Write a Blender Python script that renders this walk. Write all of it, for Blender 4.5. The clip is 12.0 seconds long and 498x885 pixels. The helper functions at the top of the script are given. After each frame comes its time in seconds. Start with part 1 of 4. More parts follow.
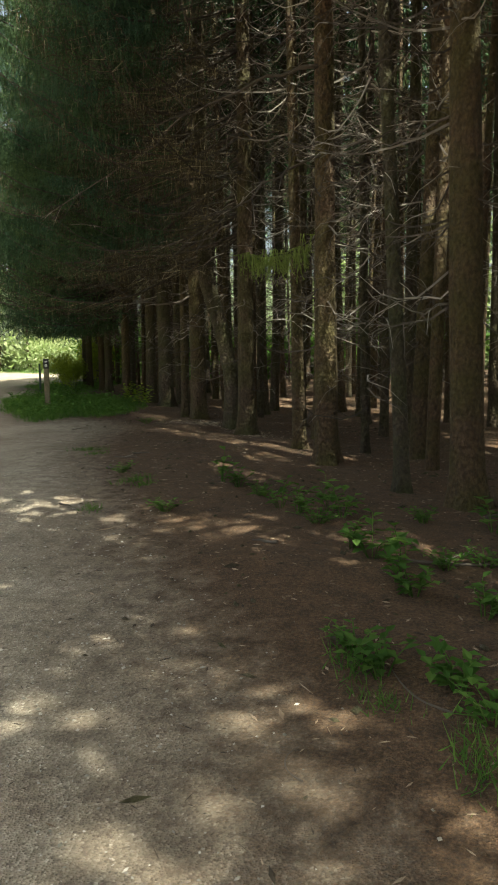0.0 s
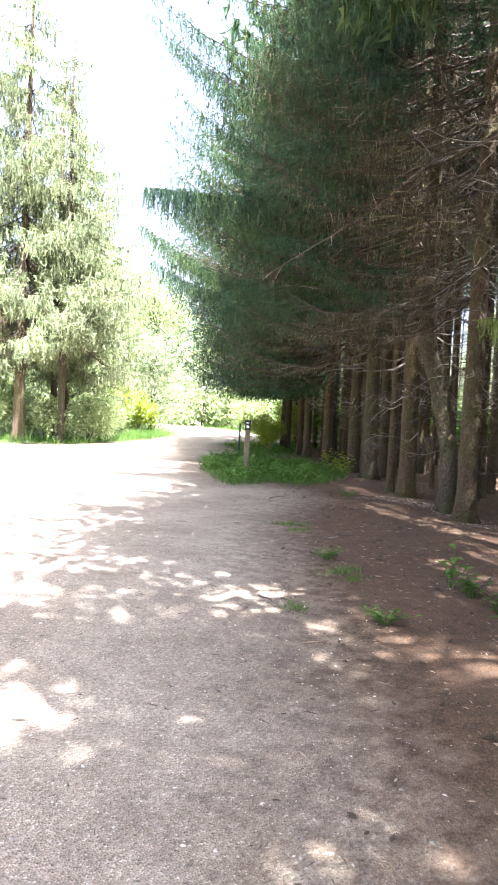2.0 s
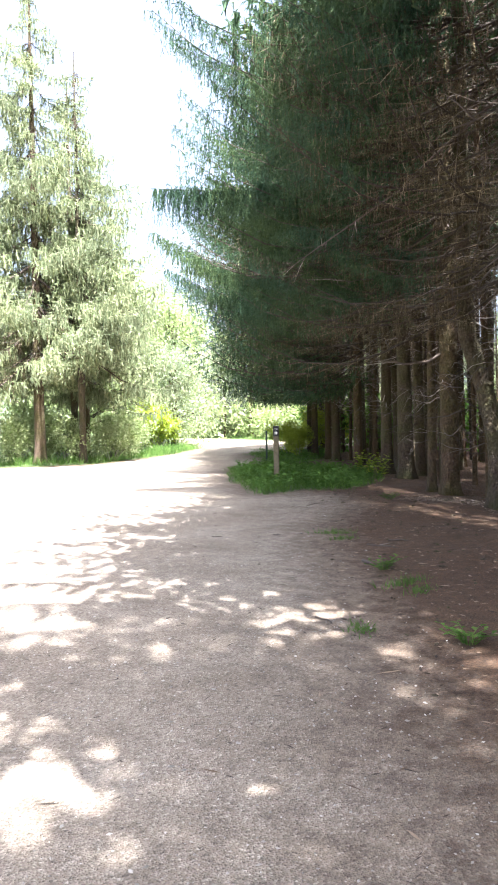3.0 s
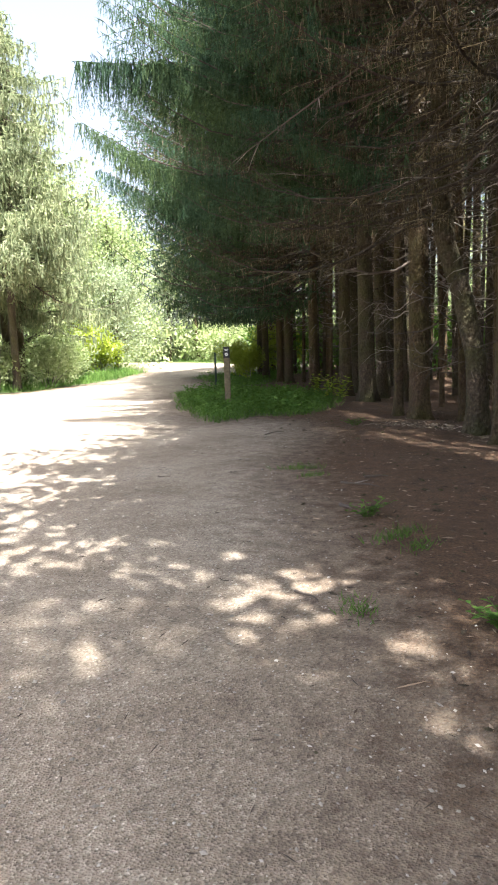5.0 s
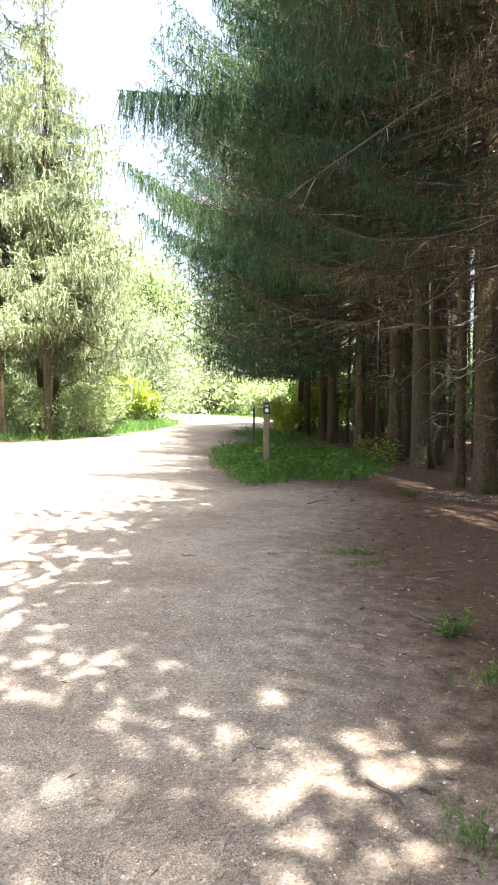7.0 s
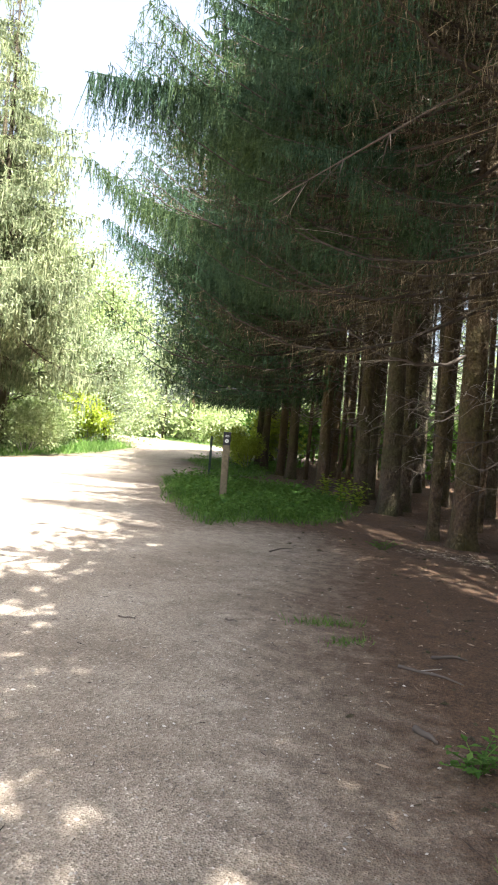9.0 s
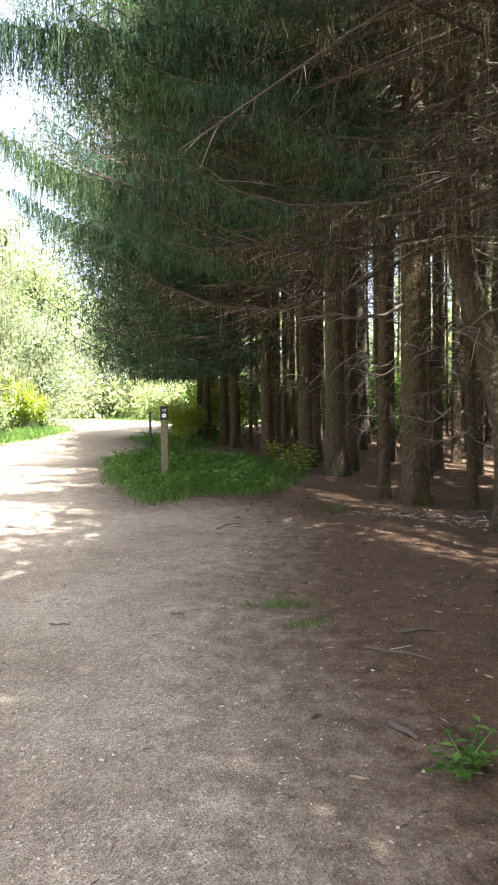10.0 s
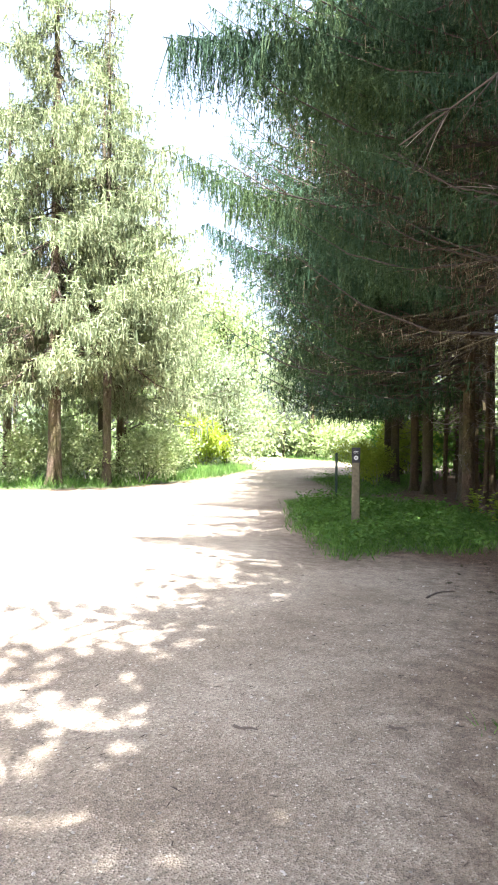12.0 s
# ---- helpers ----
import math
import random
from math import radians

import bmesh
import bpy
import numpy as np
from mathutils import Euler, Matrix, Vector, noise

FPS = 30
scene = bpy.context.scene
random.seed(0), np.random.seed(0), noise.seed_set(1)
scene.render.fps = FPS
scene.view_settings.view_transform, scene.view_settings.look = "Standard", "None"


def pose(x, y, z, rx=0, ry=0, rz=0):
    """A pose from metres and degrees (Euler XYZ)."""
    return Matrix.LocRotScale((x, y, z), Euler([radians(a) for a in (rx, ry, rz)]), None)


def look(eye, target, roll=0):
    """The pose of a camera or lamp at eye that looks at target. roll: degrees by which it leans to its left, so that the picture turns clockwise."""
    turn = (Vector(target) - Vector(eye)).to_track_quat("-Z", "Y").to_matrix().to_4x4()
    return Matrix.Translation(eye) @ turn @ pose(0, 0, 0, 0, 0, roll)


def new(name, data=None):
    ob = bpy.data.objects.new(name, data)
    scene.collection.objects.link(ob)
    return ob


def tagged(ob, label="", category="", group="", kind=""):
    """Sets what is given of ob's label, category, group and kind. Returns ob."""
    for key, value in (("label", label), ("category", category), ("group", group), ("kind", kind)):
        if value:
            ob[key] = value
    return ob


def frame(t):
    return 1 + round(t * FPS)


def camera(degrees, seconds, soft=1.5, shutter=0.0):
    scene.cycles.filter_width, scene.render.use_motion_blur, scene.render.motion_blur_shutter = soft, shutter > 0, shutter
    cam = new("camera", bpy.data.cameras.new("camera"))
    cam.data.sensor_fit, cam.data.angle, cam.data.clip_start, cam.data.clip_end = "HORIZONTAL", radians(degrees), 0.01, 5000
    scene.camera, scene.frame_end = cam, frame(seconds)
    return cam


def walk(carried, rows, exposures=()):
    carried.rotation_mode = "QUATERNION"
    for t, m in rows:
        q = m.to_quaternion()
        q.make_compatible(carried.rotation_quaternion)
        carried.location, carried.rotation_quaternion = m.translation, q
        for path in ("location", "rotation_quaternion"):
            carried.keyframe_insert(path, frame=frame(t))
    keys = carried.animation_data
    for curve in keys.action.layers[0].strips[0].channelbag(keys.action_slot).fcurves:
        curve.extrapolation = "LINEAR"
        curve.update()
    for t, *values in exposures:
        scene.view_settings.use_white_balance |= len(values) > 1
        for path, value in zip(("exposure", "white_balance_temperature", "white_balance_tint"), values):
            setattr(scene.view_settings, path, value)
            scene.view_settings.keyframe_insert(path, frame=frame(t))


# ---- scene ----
cam = camera(38.5, 12.0, soft=2.0)
PATH = [
    (0, (1.052, 0.536, 1.368), (0.641, 2.477, 1.115), -0.6),
    (0.5, (0.867, 0.635, 1.45), (0.245, 2.532, 1.321), 2.9),
    (1, (0.721, 0.948, 1.415), (-0.017, 2.8, 1.26), -1.1),
    (1.5, (0.61, 1.249, 1.425), (-0.214, 3.071, 1.373), 0.6),
    (2, (0.442, 1.412, 1.45), (-0.468, 3.191, 1.363), 2.9),
    (2.5, (0.201, 1.671, 1.44), (-0.767, 3.421, 1.412), 0.3),
    (2.7, (0.133, 1.782, 1.409), (-0.835, 3.532, 1.38), -1.1),
    (4.3, (-0.54, 2.671, 1.298), (-1.48, 4.419, 1.045), 0.6),
    (4.5, (-0.557, 2.806, 1.283), (-1.451, 4.575, 1.02), -2.1),
    (5, (-0.646, 3.049, 1.317), (-1.478, 4.846, 1.039), -1.9),
    (5.5, (-0.808, 3.257, 1.339), (-1.472, 5.131, 1.13), 2.8),
    (6, (-0.938, 3.496, 1.338), (-1.674, 5.348, 1.163), 0.1),
    (6.5, (-1.082, 3.798, 1.358), (-1.95, 5.596, 1.246), 0.5),
    (6.7, (-1.142, 3.931, 1.331), (-2.052, 5.706, 1.197), 0.9),
    (8.3, (-1.552, 4.781, 1.32), (-2.467, 6.558, 1.258), -1.8),
    (8.5, (-1.603, 4.867, 1.301), (-2.431, 6.685, 1.199), -1.0),
    (9, (-1.793, 5.021, 1.348), (-2.605, 6.849, 1.307), 4.5),
    (9.5, (-1.821, 5.251, 1.337), (-2.475, 7.139, 1.246), -1.8),
    (10, (-1.914, 5.508, 1.349), (-2.579, 7.39, 1.227), -0.7),
    (10.5, (-2.057, 5.602, 1.382), (-2.763, 7.472, 1.328), 2.9),
    (11, (-2.273, 5.779, 1.407), (-3.158, 7.573, 1.421), 3.8),
    (11.5, (-2.375, 6.049, 1.382), (-3.403, 7.763, 1.437), -0.1),
    (12, (-2.555, 6.333, 1.363), (-3.664, 7.997, 1.353), 0.5),
]
EXPOSURES = [(0.0, 2.05, 6700, -4), (0.5, 3.1, 6300, 9), (1.0, 3.55, 5900, 13), (1.5, 3.7, 5800, 15), (2.5, 3.5, 5750, 15), (4.5, 2.85, 6050, 11), (5.5, 2.9, 6200, 11), (6.5, 3.3, 6100, 12),
             (8.5, 2.95, 6150, 10), (9.5, 3.1, 6200, 12), (10.0, 3.25, 6200, 12), (10.5, 3.75, 6050, 13), (12.0, 3.35, 5900, 12)]
walk(cam, [(t, look(eye, target, roll)) for t, eye, target, roll in PATH], EXPOSURES)

# ---- daylight ----
SUN_EL, SUN_AZ = 61.0, math.degrees(math.atan2(0.76, -0.65))
world = bpy.data.worlds.new("sky")
scene.world = world
world.use_nodes = True
wn = world.node_tree
sky = wn.nodes.new("ShaderNodeTexSky")
sky.sky_type = 'NISHITA'
sky.sun_disc = False
sky.sun_elevation = radians(SUN_EL)
sky.sun_rotation = radians(SUN_AZ)
sky.dust_density = 6.0
sky.ozone_density = 0.6
wn.nodes["Background"].inputs["Strength"].default_value = 0.072
haze = wn.nodes.new("ShaderNodeHueSaturation")
haze.inputs["Saturation"].default_value = 0.6
wn.links.new(sky.outputs["Color"], haze.inputs["Color"])
wn.links.new(haze.outputs["Color"], wn.nodes["Background"].inputs["Color"])
sun = new("sun", bpy.data.lights.new("sun", 'SUN'))
sun.data.energy = 5.0
sun.data.angle = radians(0.5)
sun.data.color = (1.0, 0.95, 0.86)
sun_from = Vector((0.76 * math.cos(radians(SUN_EL)), -0.65 * math.cos(radians(SUN_EL)), math.sin(radians(SUN_EL))))
sun.matrix_world = look(sun_from * 60, (0, 0, 0))


# ---- materials ----
def material(name):
    m = bpy.data.materials.new(name)
    m.use_nodes = True
    return m, m.node_tree.nodes, m.node_tree.links, m.node_tree.nodes["Principled BSDF"]


def ramp(nodes, links, fac, stops):
    r = nodes.new("ShaderNodeValToRGB")
    while len(r.color_ramp.elements) < len(stops):
        r.color_ramp.elements.new(0.5)
    for e, (p, c) in zip(r.color_ramp.elements, stops):
        e.position, e.color = p, (*c, 1)
    links.new(fac, r.inputs["Fac"])
    return r.outputs["Color"]


def noise_tex(nodes, links, scale, detail=4.0, rough=0.6, vec=None, kind="ShaderNodeTexNoise"):
    n = nodes.new(kind)
    n.inputs["Scale"].default_value = scale
    if kind == "ShaderNodeTexNoise":
        n.inputs["Detail"].default_value, n.inputs["Roughness"].default_value = detail, rough
    if vec is not None:
        links.new(vec, n.inputs["Vector"])
    return n


def mix_rgb(nodes, links, fac, a, b, mode='MIX'):
    n = nodes.new("ShaderNodeMix")
    n.data_type, n.blend_type = 'RGBA', mode
    for sock, v in ((n.inputs[0], fac), (n.inputs[6], a), (n.inputs[7], b)):
        if isinstance(v, (int, float)):
            sock.default_value = v
        elif isinstance(v, tuple):
            sock.default_value = (*v, 1)
        else:
            links.new(v, sock)
    return n.outputs[2]


def obj_coords(nodes):
    return nodes.new("ShaderNodeTexCoord").outputs["Object"]


def geo_pos(nodes):
    return nodes.new("ShaderNodeNewGeometry").outputs["Position"]


def bump(nodes, links, height, strength, dist, bsdf):
    b = nodes.new("ShaderNodeBump")
    b.inputs["Strength"].default_value, b.inputs["Distance"].default_value = strength, dist
    links.new(height, b.inputs["Height"])
    links.new(b.outputs["Normal"], bsdf.inputs["Normal"])


def ground_material():
    m, n, l, p = material("earth_gravel_grass")
    pos = geo_pos(n)
    att = n.new("ShaderNodeAttribute")
    att.attribute_name = "zone"
    sep = n.new("ShaderNodeSeparateColor")
    l.new(att.outputs["Color"], sep.inputs["Color"])
    big = noise_tex(n, l, 0.9, 5, 0.6, pos).outputs["Fac"]
    mid = noise_tex(n, l, 7, 6, 0.7, pos).outputs["Fac"]
    fine = noise_tex(n, l, 60, 4, 0.7, pos).outputs["Fac"]
    vor = noise_tex(n, l, 110, vec=pos, kind="ShaderNodeTexVoronoi")
    g1 = ramp(n, l, vor.outputs["Color"], [(0.0, (0.11, 0.092, 0.072)), (0.3, (0.225, 0.193, 0.156)), (0.6, (0.29, 0.252, 0.206)), (0.86, (0.38, 0.34, 0.285)), (1.0, (0.64, 0.59, 0.52))])
    g2 = ramp(n, l, big, [(0.32, (0.72, 0.67, 0.62)), (0.5, (0.95, 0.92, 0.88)), (0.68, (1.14, 1.12, 1.1))])
    gravel = mix_rgb(n, l, 1.0, g1, g2, 'MULTIPLY')
    g3 = ramp(n, l, mid, [(0.3, (0.75, 0.72, 0.70)), (0.7, (1.15, 1.13, 1.1))])
    gravel = mix_rgb(n, l, 1.0, gravel, g3, 'MULTIPLY')
    d1 = ramp(n, l, fine, [(0.25, (0.024, 0.014, 0.008)), (0.5, (0.082, 0.047, 0.024)), (0.7, (0.165, 0.1, 0.055)), (0.85, (0.34, 0.25, 0.165))])
    d2 = ramp(n, l, mid, [(0.25, (0.45, 0.42, 0.4)), (0.5, (0.95, 0.9, 0.86)), (0.75, (1.4, 1.28, 1.2))])
    duff = mix_rgb(n, l, 1.0, d1, d2, 'MULTIPLY')
    turf = ramp(n, l, mid, [(0.25, (0.03, 0.045, 0.012)), (0.7, (0.08, 0.12, 0.03))])
    jag = n.new("ShaderNodeMath")
    jag.operation = 'MULTIPLY_ADD'
    l.new(mid, jag.inputs[0])
    jag.inputs[1].default_value = 0.9
    l.new(sep.outputs[0], jag.inputs[2])
    edge = n.new("ShaderNodeMapRange")
    edge.inputs[1].default_value, edge.inputs[2].default_value = 0.6, 1.25
    l.new(jag.outputs[0], edge.inputs[0])
    col = mix_rgb(n, l, edge.outputs[0], duff, gravel)
    col = mix_rgb(n, l, sep.outputs[1], col, turf)
    l.new(col, p.inputs["Base Color"])
    p.inputs["Roughness"].default_value = 0.95
    h = n.new("ShaderNodeMath")
    h.operation = 'ADD'
    l.new(vor.outputs["Distance"], h.inputs[0])
    l.new(fine, h.inputs[1])
    bump(n, l, h.outputs[0], 0.7, 0.012, p)
    return m


def bark_material():
    m, n, l, p = material("spruce_bark")
    tc = obj_coords(n)
    mp = n.new("ShaderNodeMapping")
    mp.inputs["Scale"].default_value = (1, 1, 0.7)
    l.new(tc, mp.inputs["Vector"])
    v = mp.outputs["Vector"]
    a = noise_tex(n, l, 34, 6, 0.75, v).outputs["Fac"]
    b = noise_tex(n, l, 2.2, 3, 0.5, tc).outputs["Fac"]
    vo = noise_tex(n, l, 30, vec=v, kind="ShaderNodeTexVoronoi")
    c = ramp(n, l, a, [(0.25, (0.02, 0.014, 0.01)), (0.48, (0.075, 0.053, 0.036)), (0.68, (0.15, 0.112, 0.082)), (0.9, (0.28, 0.23, 0.18))])
    moss = ramp(n, l, a, [(0.3, (0.03, 0.028, 0.008)), (0.7, (0.105, 0.098, 0.038))])
    f = n.new("ShaderNodeMapRange")
    f.inputs[1].default_value, f.inputs[2].default_value = 0.38, 0.62
    l.new(b, f.inputs[0])
    own = ramp(n, l, n.new("ShaderNodeObjectInfo").outputs["Random"], [(0.0, (0.7, 0.72, 0.72)), (0.45, (0.82, 0.78, 0.68)), (0.7, (1.0, 0.82, 0.64)), (1.0, (0.8, 0.68, 0.52))])
    l.new(mix_rgb(n, l, 1.0, mix_rgb(n, l, f.outputs[0], c, moss), own, 'MULTIPLY'), p.inputs["Base Color"])
    p.inputs["Roughness"].default_value = 0.95
    h = n.new("ShaderNodeMath")
    h.operation = 'ADD'
    l.new(a, h.inputs[0])
    l.new(vo.outputs["Distance"], h.inputs[1])
    bump(n, l, h.outputs[0], 0.9, 0.03, p)
    return m


def leaf_material(name, stops, translucent=0.35, tint=(0.5, 0.8, 0.15), patches=((0.7, 0.72, 0.7), (1.2, 1.2, 1.1))):
    m, n, l, p = material(name)
    geo = n.new("ShaderNodeNewGeometry")
    c = ramp(n, l, geo.outputs["Random Per Island"], stops)
    big = noise_tex(n, l, 0.8, 2, 0.5, geo.outputs["Position"]).outputs["Fac"]
    c = mix_rgb(n, l, 1.0, c, ramp(n, l, big, [(0.35, patches[0]), (0.65, patches[1])]), 'MULTIPLY')
    l.new(c, p.inputs["Base Color"])
    p.inputs["Roughness"].default_value = 0.75
    p.inputs["Specular IOR Level"].default_value = 0.2
    tr = n.new("ShaderNodeBsdfTranslucent")
    l.new(mix_rgb(n, l, 0.5, c, tint), tr.inputs["Color"])
    mx = n.new("ShaderNodeMixShader")
    mx.inputs[0].default_value = translucent
    l.new(p.outputs[0], mx.inputs[1])
    l.new(tr.outputs[0], mx.inputs[2])
    l.new(mx.outputs[0], n["Material Output"].inputs["Surface"])
    return m


def plain_material(name, stops, scale=12.0, rough=0.8, relief=0.004, island=False):
    m, n, l, p = material(name)
    tc = obj_coords(n)
    a = noise_tex(n, l, scale, 5, 0.65, tc).outputs["Fac"]
    fac = n.new("ShaderNodeNewGeometry").outputs["Random Per Island"] if island else a
    l.new(ramp(n, l, fac, stops), p.inputs["Base Color"])
    p.inputs["Roughness"].default_value = rough
    bump(n, l, a, 0.6, relief, p)
    return m


EARTH = ground_material()
BARK = bark_material()
# The last stop paints highlights: twig tips that catch the sky.
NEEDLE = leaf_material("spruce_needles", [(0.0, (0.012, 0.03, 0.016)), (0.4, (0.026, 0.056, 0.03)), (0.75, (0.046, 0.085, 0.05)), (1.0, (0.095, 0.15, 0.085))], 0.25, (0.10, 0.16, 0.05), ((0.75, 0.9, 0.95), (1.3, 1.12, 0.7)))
# Lighter copy of the needles: sun on the open spruces is in the colour.
NEEDLE_SUN = leaf_material("spruce_needles_sunlit", [(0.0, (0.10, 0.13, 0.07)), (0.5, (0.19, 0.22, 0.125)), (1.0, (0.31, 0.33, 0.20))], 0.35, (0.22, 0.28, 0.10))
# Light green of new growth, brightened further to stand for sunshine.
NEEDLE_FRESH_SUN = leaf_material("sunlit_fresh_spruce_shoots", [(0.0, (0.13, 0.18, 0.05)), (0.5, (0.22, 0.28, 0.08)), (1.0, (0.36, 0.42, 0.15))], 0.4, (0.35, 0.45, 0.1))
DRY = leaf_material("dry_needles", [(0.0, (0.022, 0.017, 0.009)), (0.5, (0.06, 0.048, 0.026)), (0.8, (0.14, 0.115, 0.07)), (1.0, (0.30, 0.255, 0.18))], 0.15, (0.16, 0.11, 0.06))
TWIG = plain_material("dead_twig_wood", [(0.0, (0.035, 0.027, 0.021)), (0.6, (0.10, 0.08, 0.065)), (1.0, (0.36, 0.32, 0.28))], 9, 0.9, 0.002, True)
LIMB = plain_material("dark_limb_bark", [(0.3, (0.03, 0.023, 0.017)), (0.6, (0.06, 0.046, 0.035)), (0.8, (0.10, 0.08, 0.065))], 25, 0.95, 0.004)
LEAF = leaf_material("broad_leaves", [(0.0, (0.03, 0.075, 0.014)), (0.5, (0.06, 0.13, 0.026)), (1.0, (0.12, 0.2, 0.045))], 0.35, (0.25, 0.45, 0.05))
LEAF_YELLOW = leaf_material("sunny_yellow_leaves", [(0.0, (0.16, 0.22, 0.02)), (0.6, (0.26, 0.32, 0.04)), (1.0, (0.36, 0.40, 0.07))], 0.5, (0.45, 0.55, 0.05))
# Lit copy of the leaf green, with the sunshine mixed into its colour.
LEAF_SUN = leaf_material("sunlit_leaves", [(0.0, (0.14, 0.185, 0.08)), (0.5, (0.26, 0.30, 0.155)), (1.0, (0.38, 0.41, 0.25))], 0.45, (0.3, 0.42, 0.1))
# Paler still: sun glare on distant leaves is put into the colour.
LEAF_PALE_SUN = leaf_material("pale_sunlit_leaves", [(0.0, (0.17, 0.21, 0.13)), (1.0, (0.37, 0.41, 0.30))], 0.4, (0.3, 0.4, 0.2))
GRASS = leaf_material("grass_blades", [(0.0, (0.04, 0.09, 0.02)), (0.6, (0.085, 0.16, 0.035)), (1.0, (0.17, 0.25, 0.065))], 0.35, (0.2, 0.4, 0.05))
POST_WOOD = plain_material("weathered_post_wood", [(0.3, (0.105, 0.085, 0.052)), (0.6, (0.175, 0.145, 0.092)), (0.8, (0.25, 0.215, 0.15))], 18, 0.85, 0.004)
STONE = plain_material("grey_pebbles", [(0.0, (0.16, 0.145, 0.125)), (0.7, (0.32, 0.29, 0.25)), (1.0, (0.52, 0.48, 0.43))], 30, 0.8, 0.002, True)
LITTER = plain_material("dry_litter", [(0.0, (0.03, 0.02, 0.014)), (0.55, (0.12, 0.08, 0.05)), (1.0, (0.36, 0.27, 0.19))], 30, 0.9, 0.002, True)
# Dry litter in a lighter tone that paints in a strip of sun.
SUNLIT_LITTER = plain_material("sunlit_dry_litter", [(0.0, (0.12, 0.085, 0.055)), (0.6, (0.26, 0.2, 0.145)), (1.0, (0.46, 0.38, 0.3))], 30, 0.9, 0.002, True)
BLACK = plain_material("black_plastic", [(0.3, (0.012, 0.012, 0.013)), (0.7, (0.022, 0.022, 0.023))], 30, 0.45, 0.0005)
WHITE = plain_material("white_marking", [(0.3, (0.7, 0.7, 0.68)), (0.7, (0.8, 0.8, 0.78))], 30, 0.5, 0.0005)
GREEN_STEEL = plain_material("dark_green_painted_steel", [(0.3, (0.012, 0.03, 0.02)), (0.7, (0.025, 0.05, 0.034))], 20, 0.45, 0.001)

# ---- mesh tools ----
rng = np.random.default_rng(7)
LEFTWARD = Vector((-0.85, -0.53, 0))  # from the forest edge towards the path


class Soup:
    """Collects triangles and quads of one mesh, with a material slot each."""

    def __init__(self):
        self.v, self.f, self.m, self.n = [], [], [], 0

    def add(self, verts, faces, slot=0):
        verts = np.asarray(verts, float)
        self.v.append(verts)
        self.f.extend([[int(i) + self.n for i in q] for q in faces])
        self.m.extend([slot] * len(faces))
        self.n += len(verts)

    def tris(self, base, way, length, width, slot=0, side=None):
        """Narrow pointed blades from base along way."""
        k = len(base)
        if k == 0:
            return
        if side is None:
            side = np.cross(way, rng.normal(size=(k, 3)))
        side = side / (np.linalg.norm(side, axis=1, keepdims=True) + 1e-9)
        v = np.empty((k, 3, 3))
        v[:, 0] = base - side * width[:, None] * 0.5
        v[:, 1] = base + side * width[:, None] * 0.5
        v[:, 2] = base + way * length[:, None]
        self.v.append(v.reshape(-1, 3))
        idx = (np.arange(k * 3).reshape(-1, 3) + self.n).tolist()
        self.f.extend(idx)
        self.m.extend([slot] * k)
        self.n += k * 3

    def leaves(self, base, way, normal, length, width, slot=0):
        """Leaf blades of four corners, folded along the midrib."""
        k = len(base)
        if k == 0:
            return
        way = way / (np.linalg.norm(way, axis=1, keepdims=True) + 1e-9)
        side = np.cross(way, normal)
        side /= np.linalg.norm(side, axis=1, keepdims=True) + 1e-9
        up = np.cross(side, way)
        v = np.empty((k, 4, 3))
        v[:, 0] = base
        v[:, 1] = base + way * length[:, None] * 0.45 + side * width[:, None] * 0.5 + up * width[:, None] * 0.18
        v[:, 2] = base + way * length[:, None]
        v[:, 3] = base + way * length[:, None] * 0.45 - side * width[:, None] * 0.5 + up * width[:, None] * 0.18
        self.v.append(v.reshape(-1, 3))
        b = np.arange(k) * 4 + self.n
        self.f.extend(np.stack([b, b + 1, b + 2], 1).tolist())
        self.f.extend(np.stack([b, b + 2, b + 3], 1).tolist())
        self.m.extend([slot] * (2 * k))
        self.n += k * 4

    def tube(self, pts, radii, sides=5, slot=0, cap=True):
        pts = np.asarray(pts, float)
        k = len(pts)
        d = np.gradient(pts, axis=0)
        d /= np.linalg.norm(d, axis=1, keepdims=True) + 1e-9
        ref = np.array([0.0, 0.0, 1.0]) if abs(d[0][2]) < 0.8 else np.array([1.0, 0.0, 0.0])
        a = np.cross(d, ref)
        a /= np.linalg.norm(a, axis=1, keepdims=True) + 1e-9
        b = np.cross(d, a)
        ang = np.arange(sides) * 2 * np.pi / sides
        r = np.asarray(radii, float)[:, None, None]
        v = pts[:, None, :] + r * (np.cos(ang)[None, :, None] * a[:, None, :] + np.sin(ang)[None, :, None] * b[:, None, :])
        faces = []
        for i in range(k - 1):
            for j in range(sides):
                j2 = (j + 1) % sides
                faces.append((i * sides + j, i * sides + j2, (i + 1) * sides + j2, (i + 1) * sides + j))
        if cap:
            faces.append(tuple(range(sides - 1, -1, -1)))
            faces.append(tuple((k - 1) * sides + j for j in range(sides)))
        self.add(v.reshape(-1, 3), faces, slot)

    def mesh(self, name, materials, smooth=False):
        me = bpy.data.meshes.new(name)
        me.from_pydata(np.concatenate(self.v).tolist(), [], self.f)
        for mt in materials:
            me.materials.append(mt)
        me.polygons.foreach_set("material_index", self.m)
        if smooth:
            me.polygons.foreach_set("use_smooth", [True] * len(me.polygons))
        me.update()
        return me


def part(name, me, parent, label="", m=None):
    ob = new(name, me)
    ob.parent = parent
    if m is not None:
        ob.matrix_basis = m
    if label:
        tagged(ob, label)
    return ob


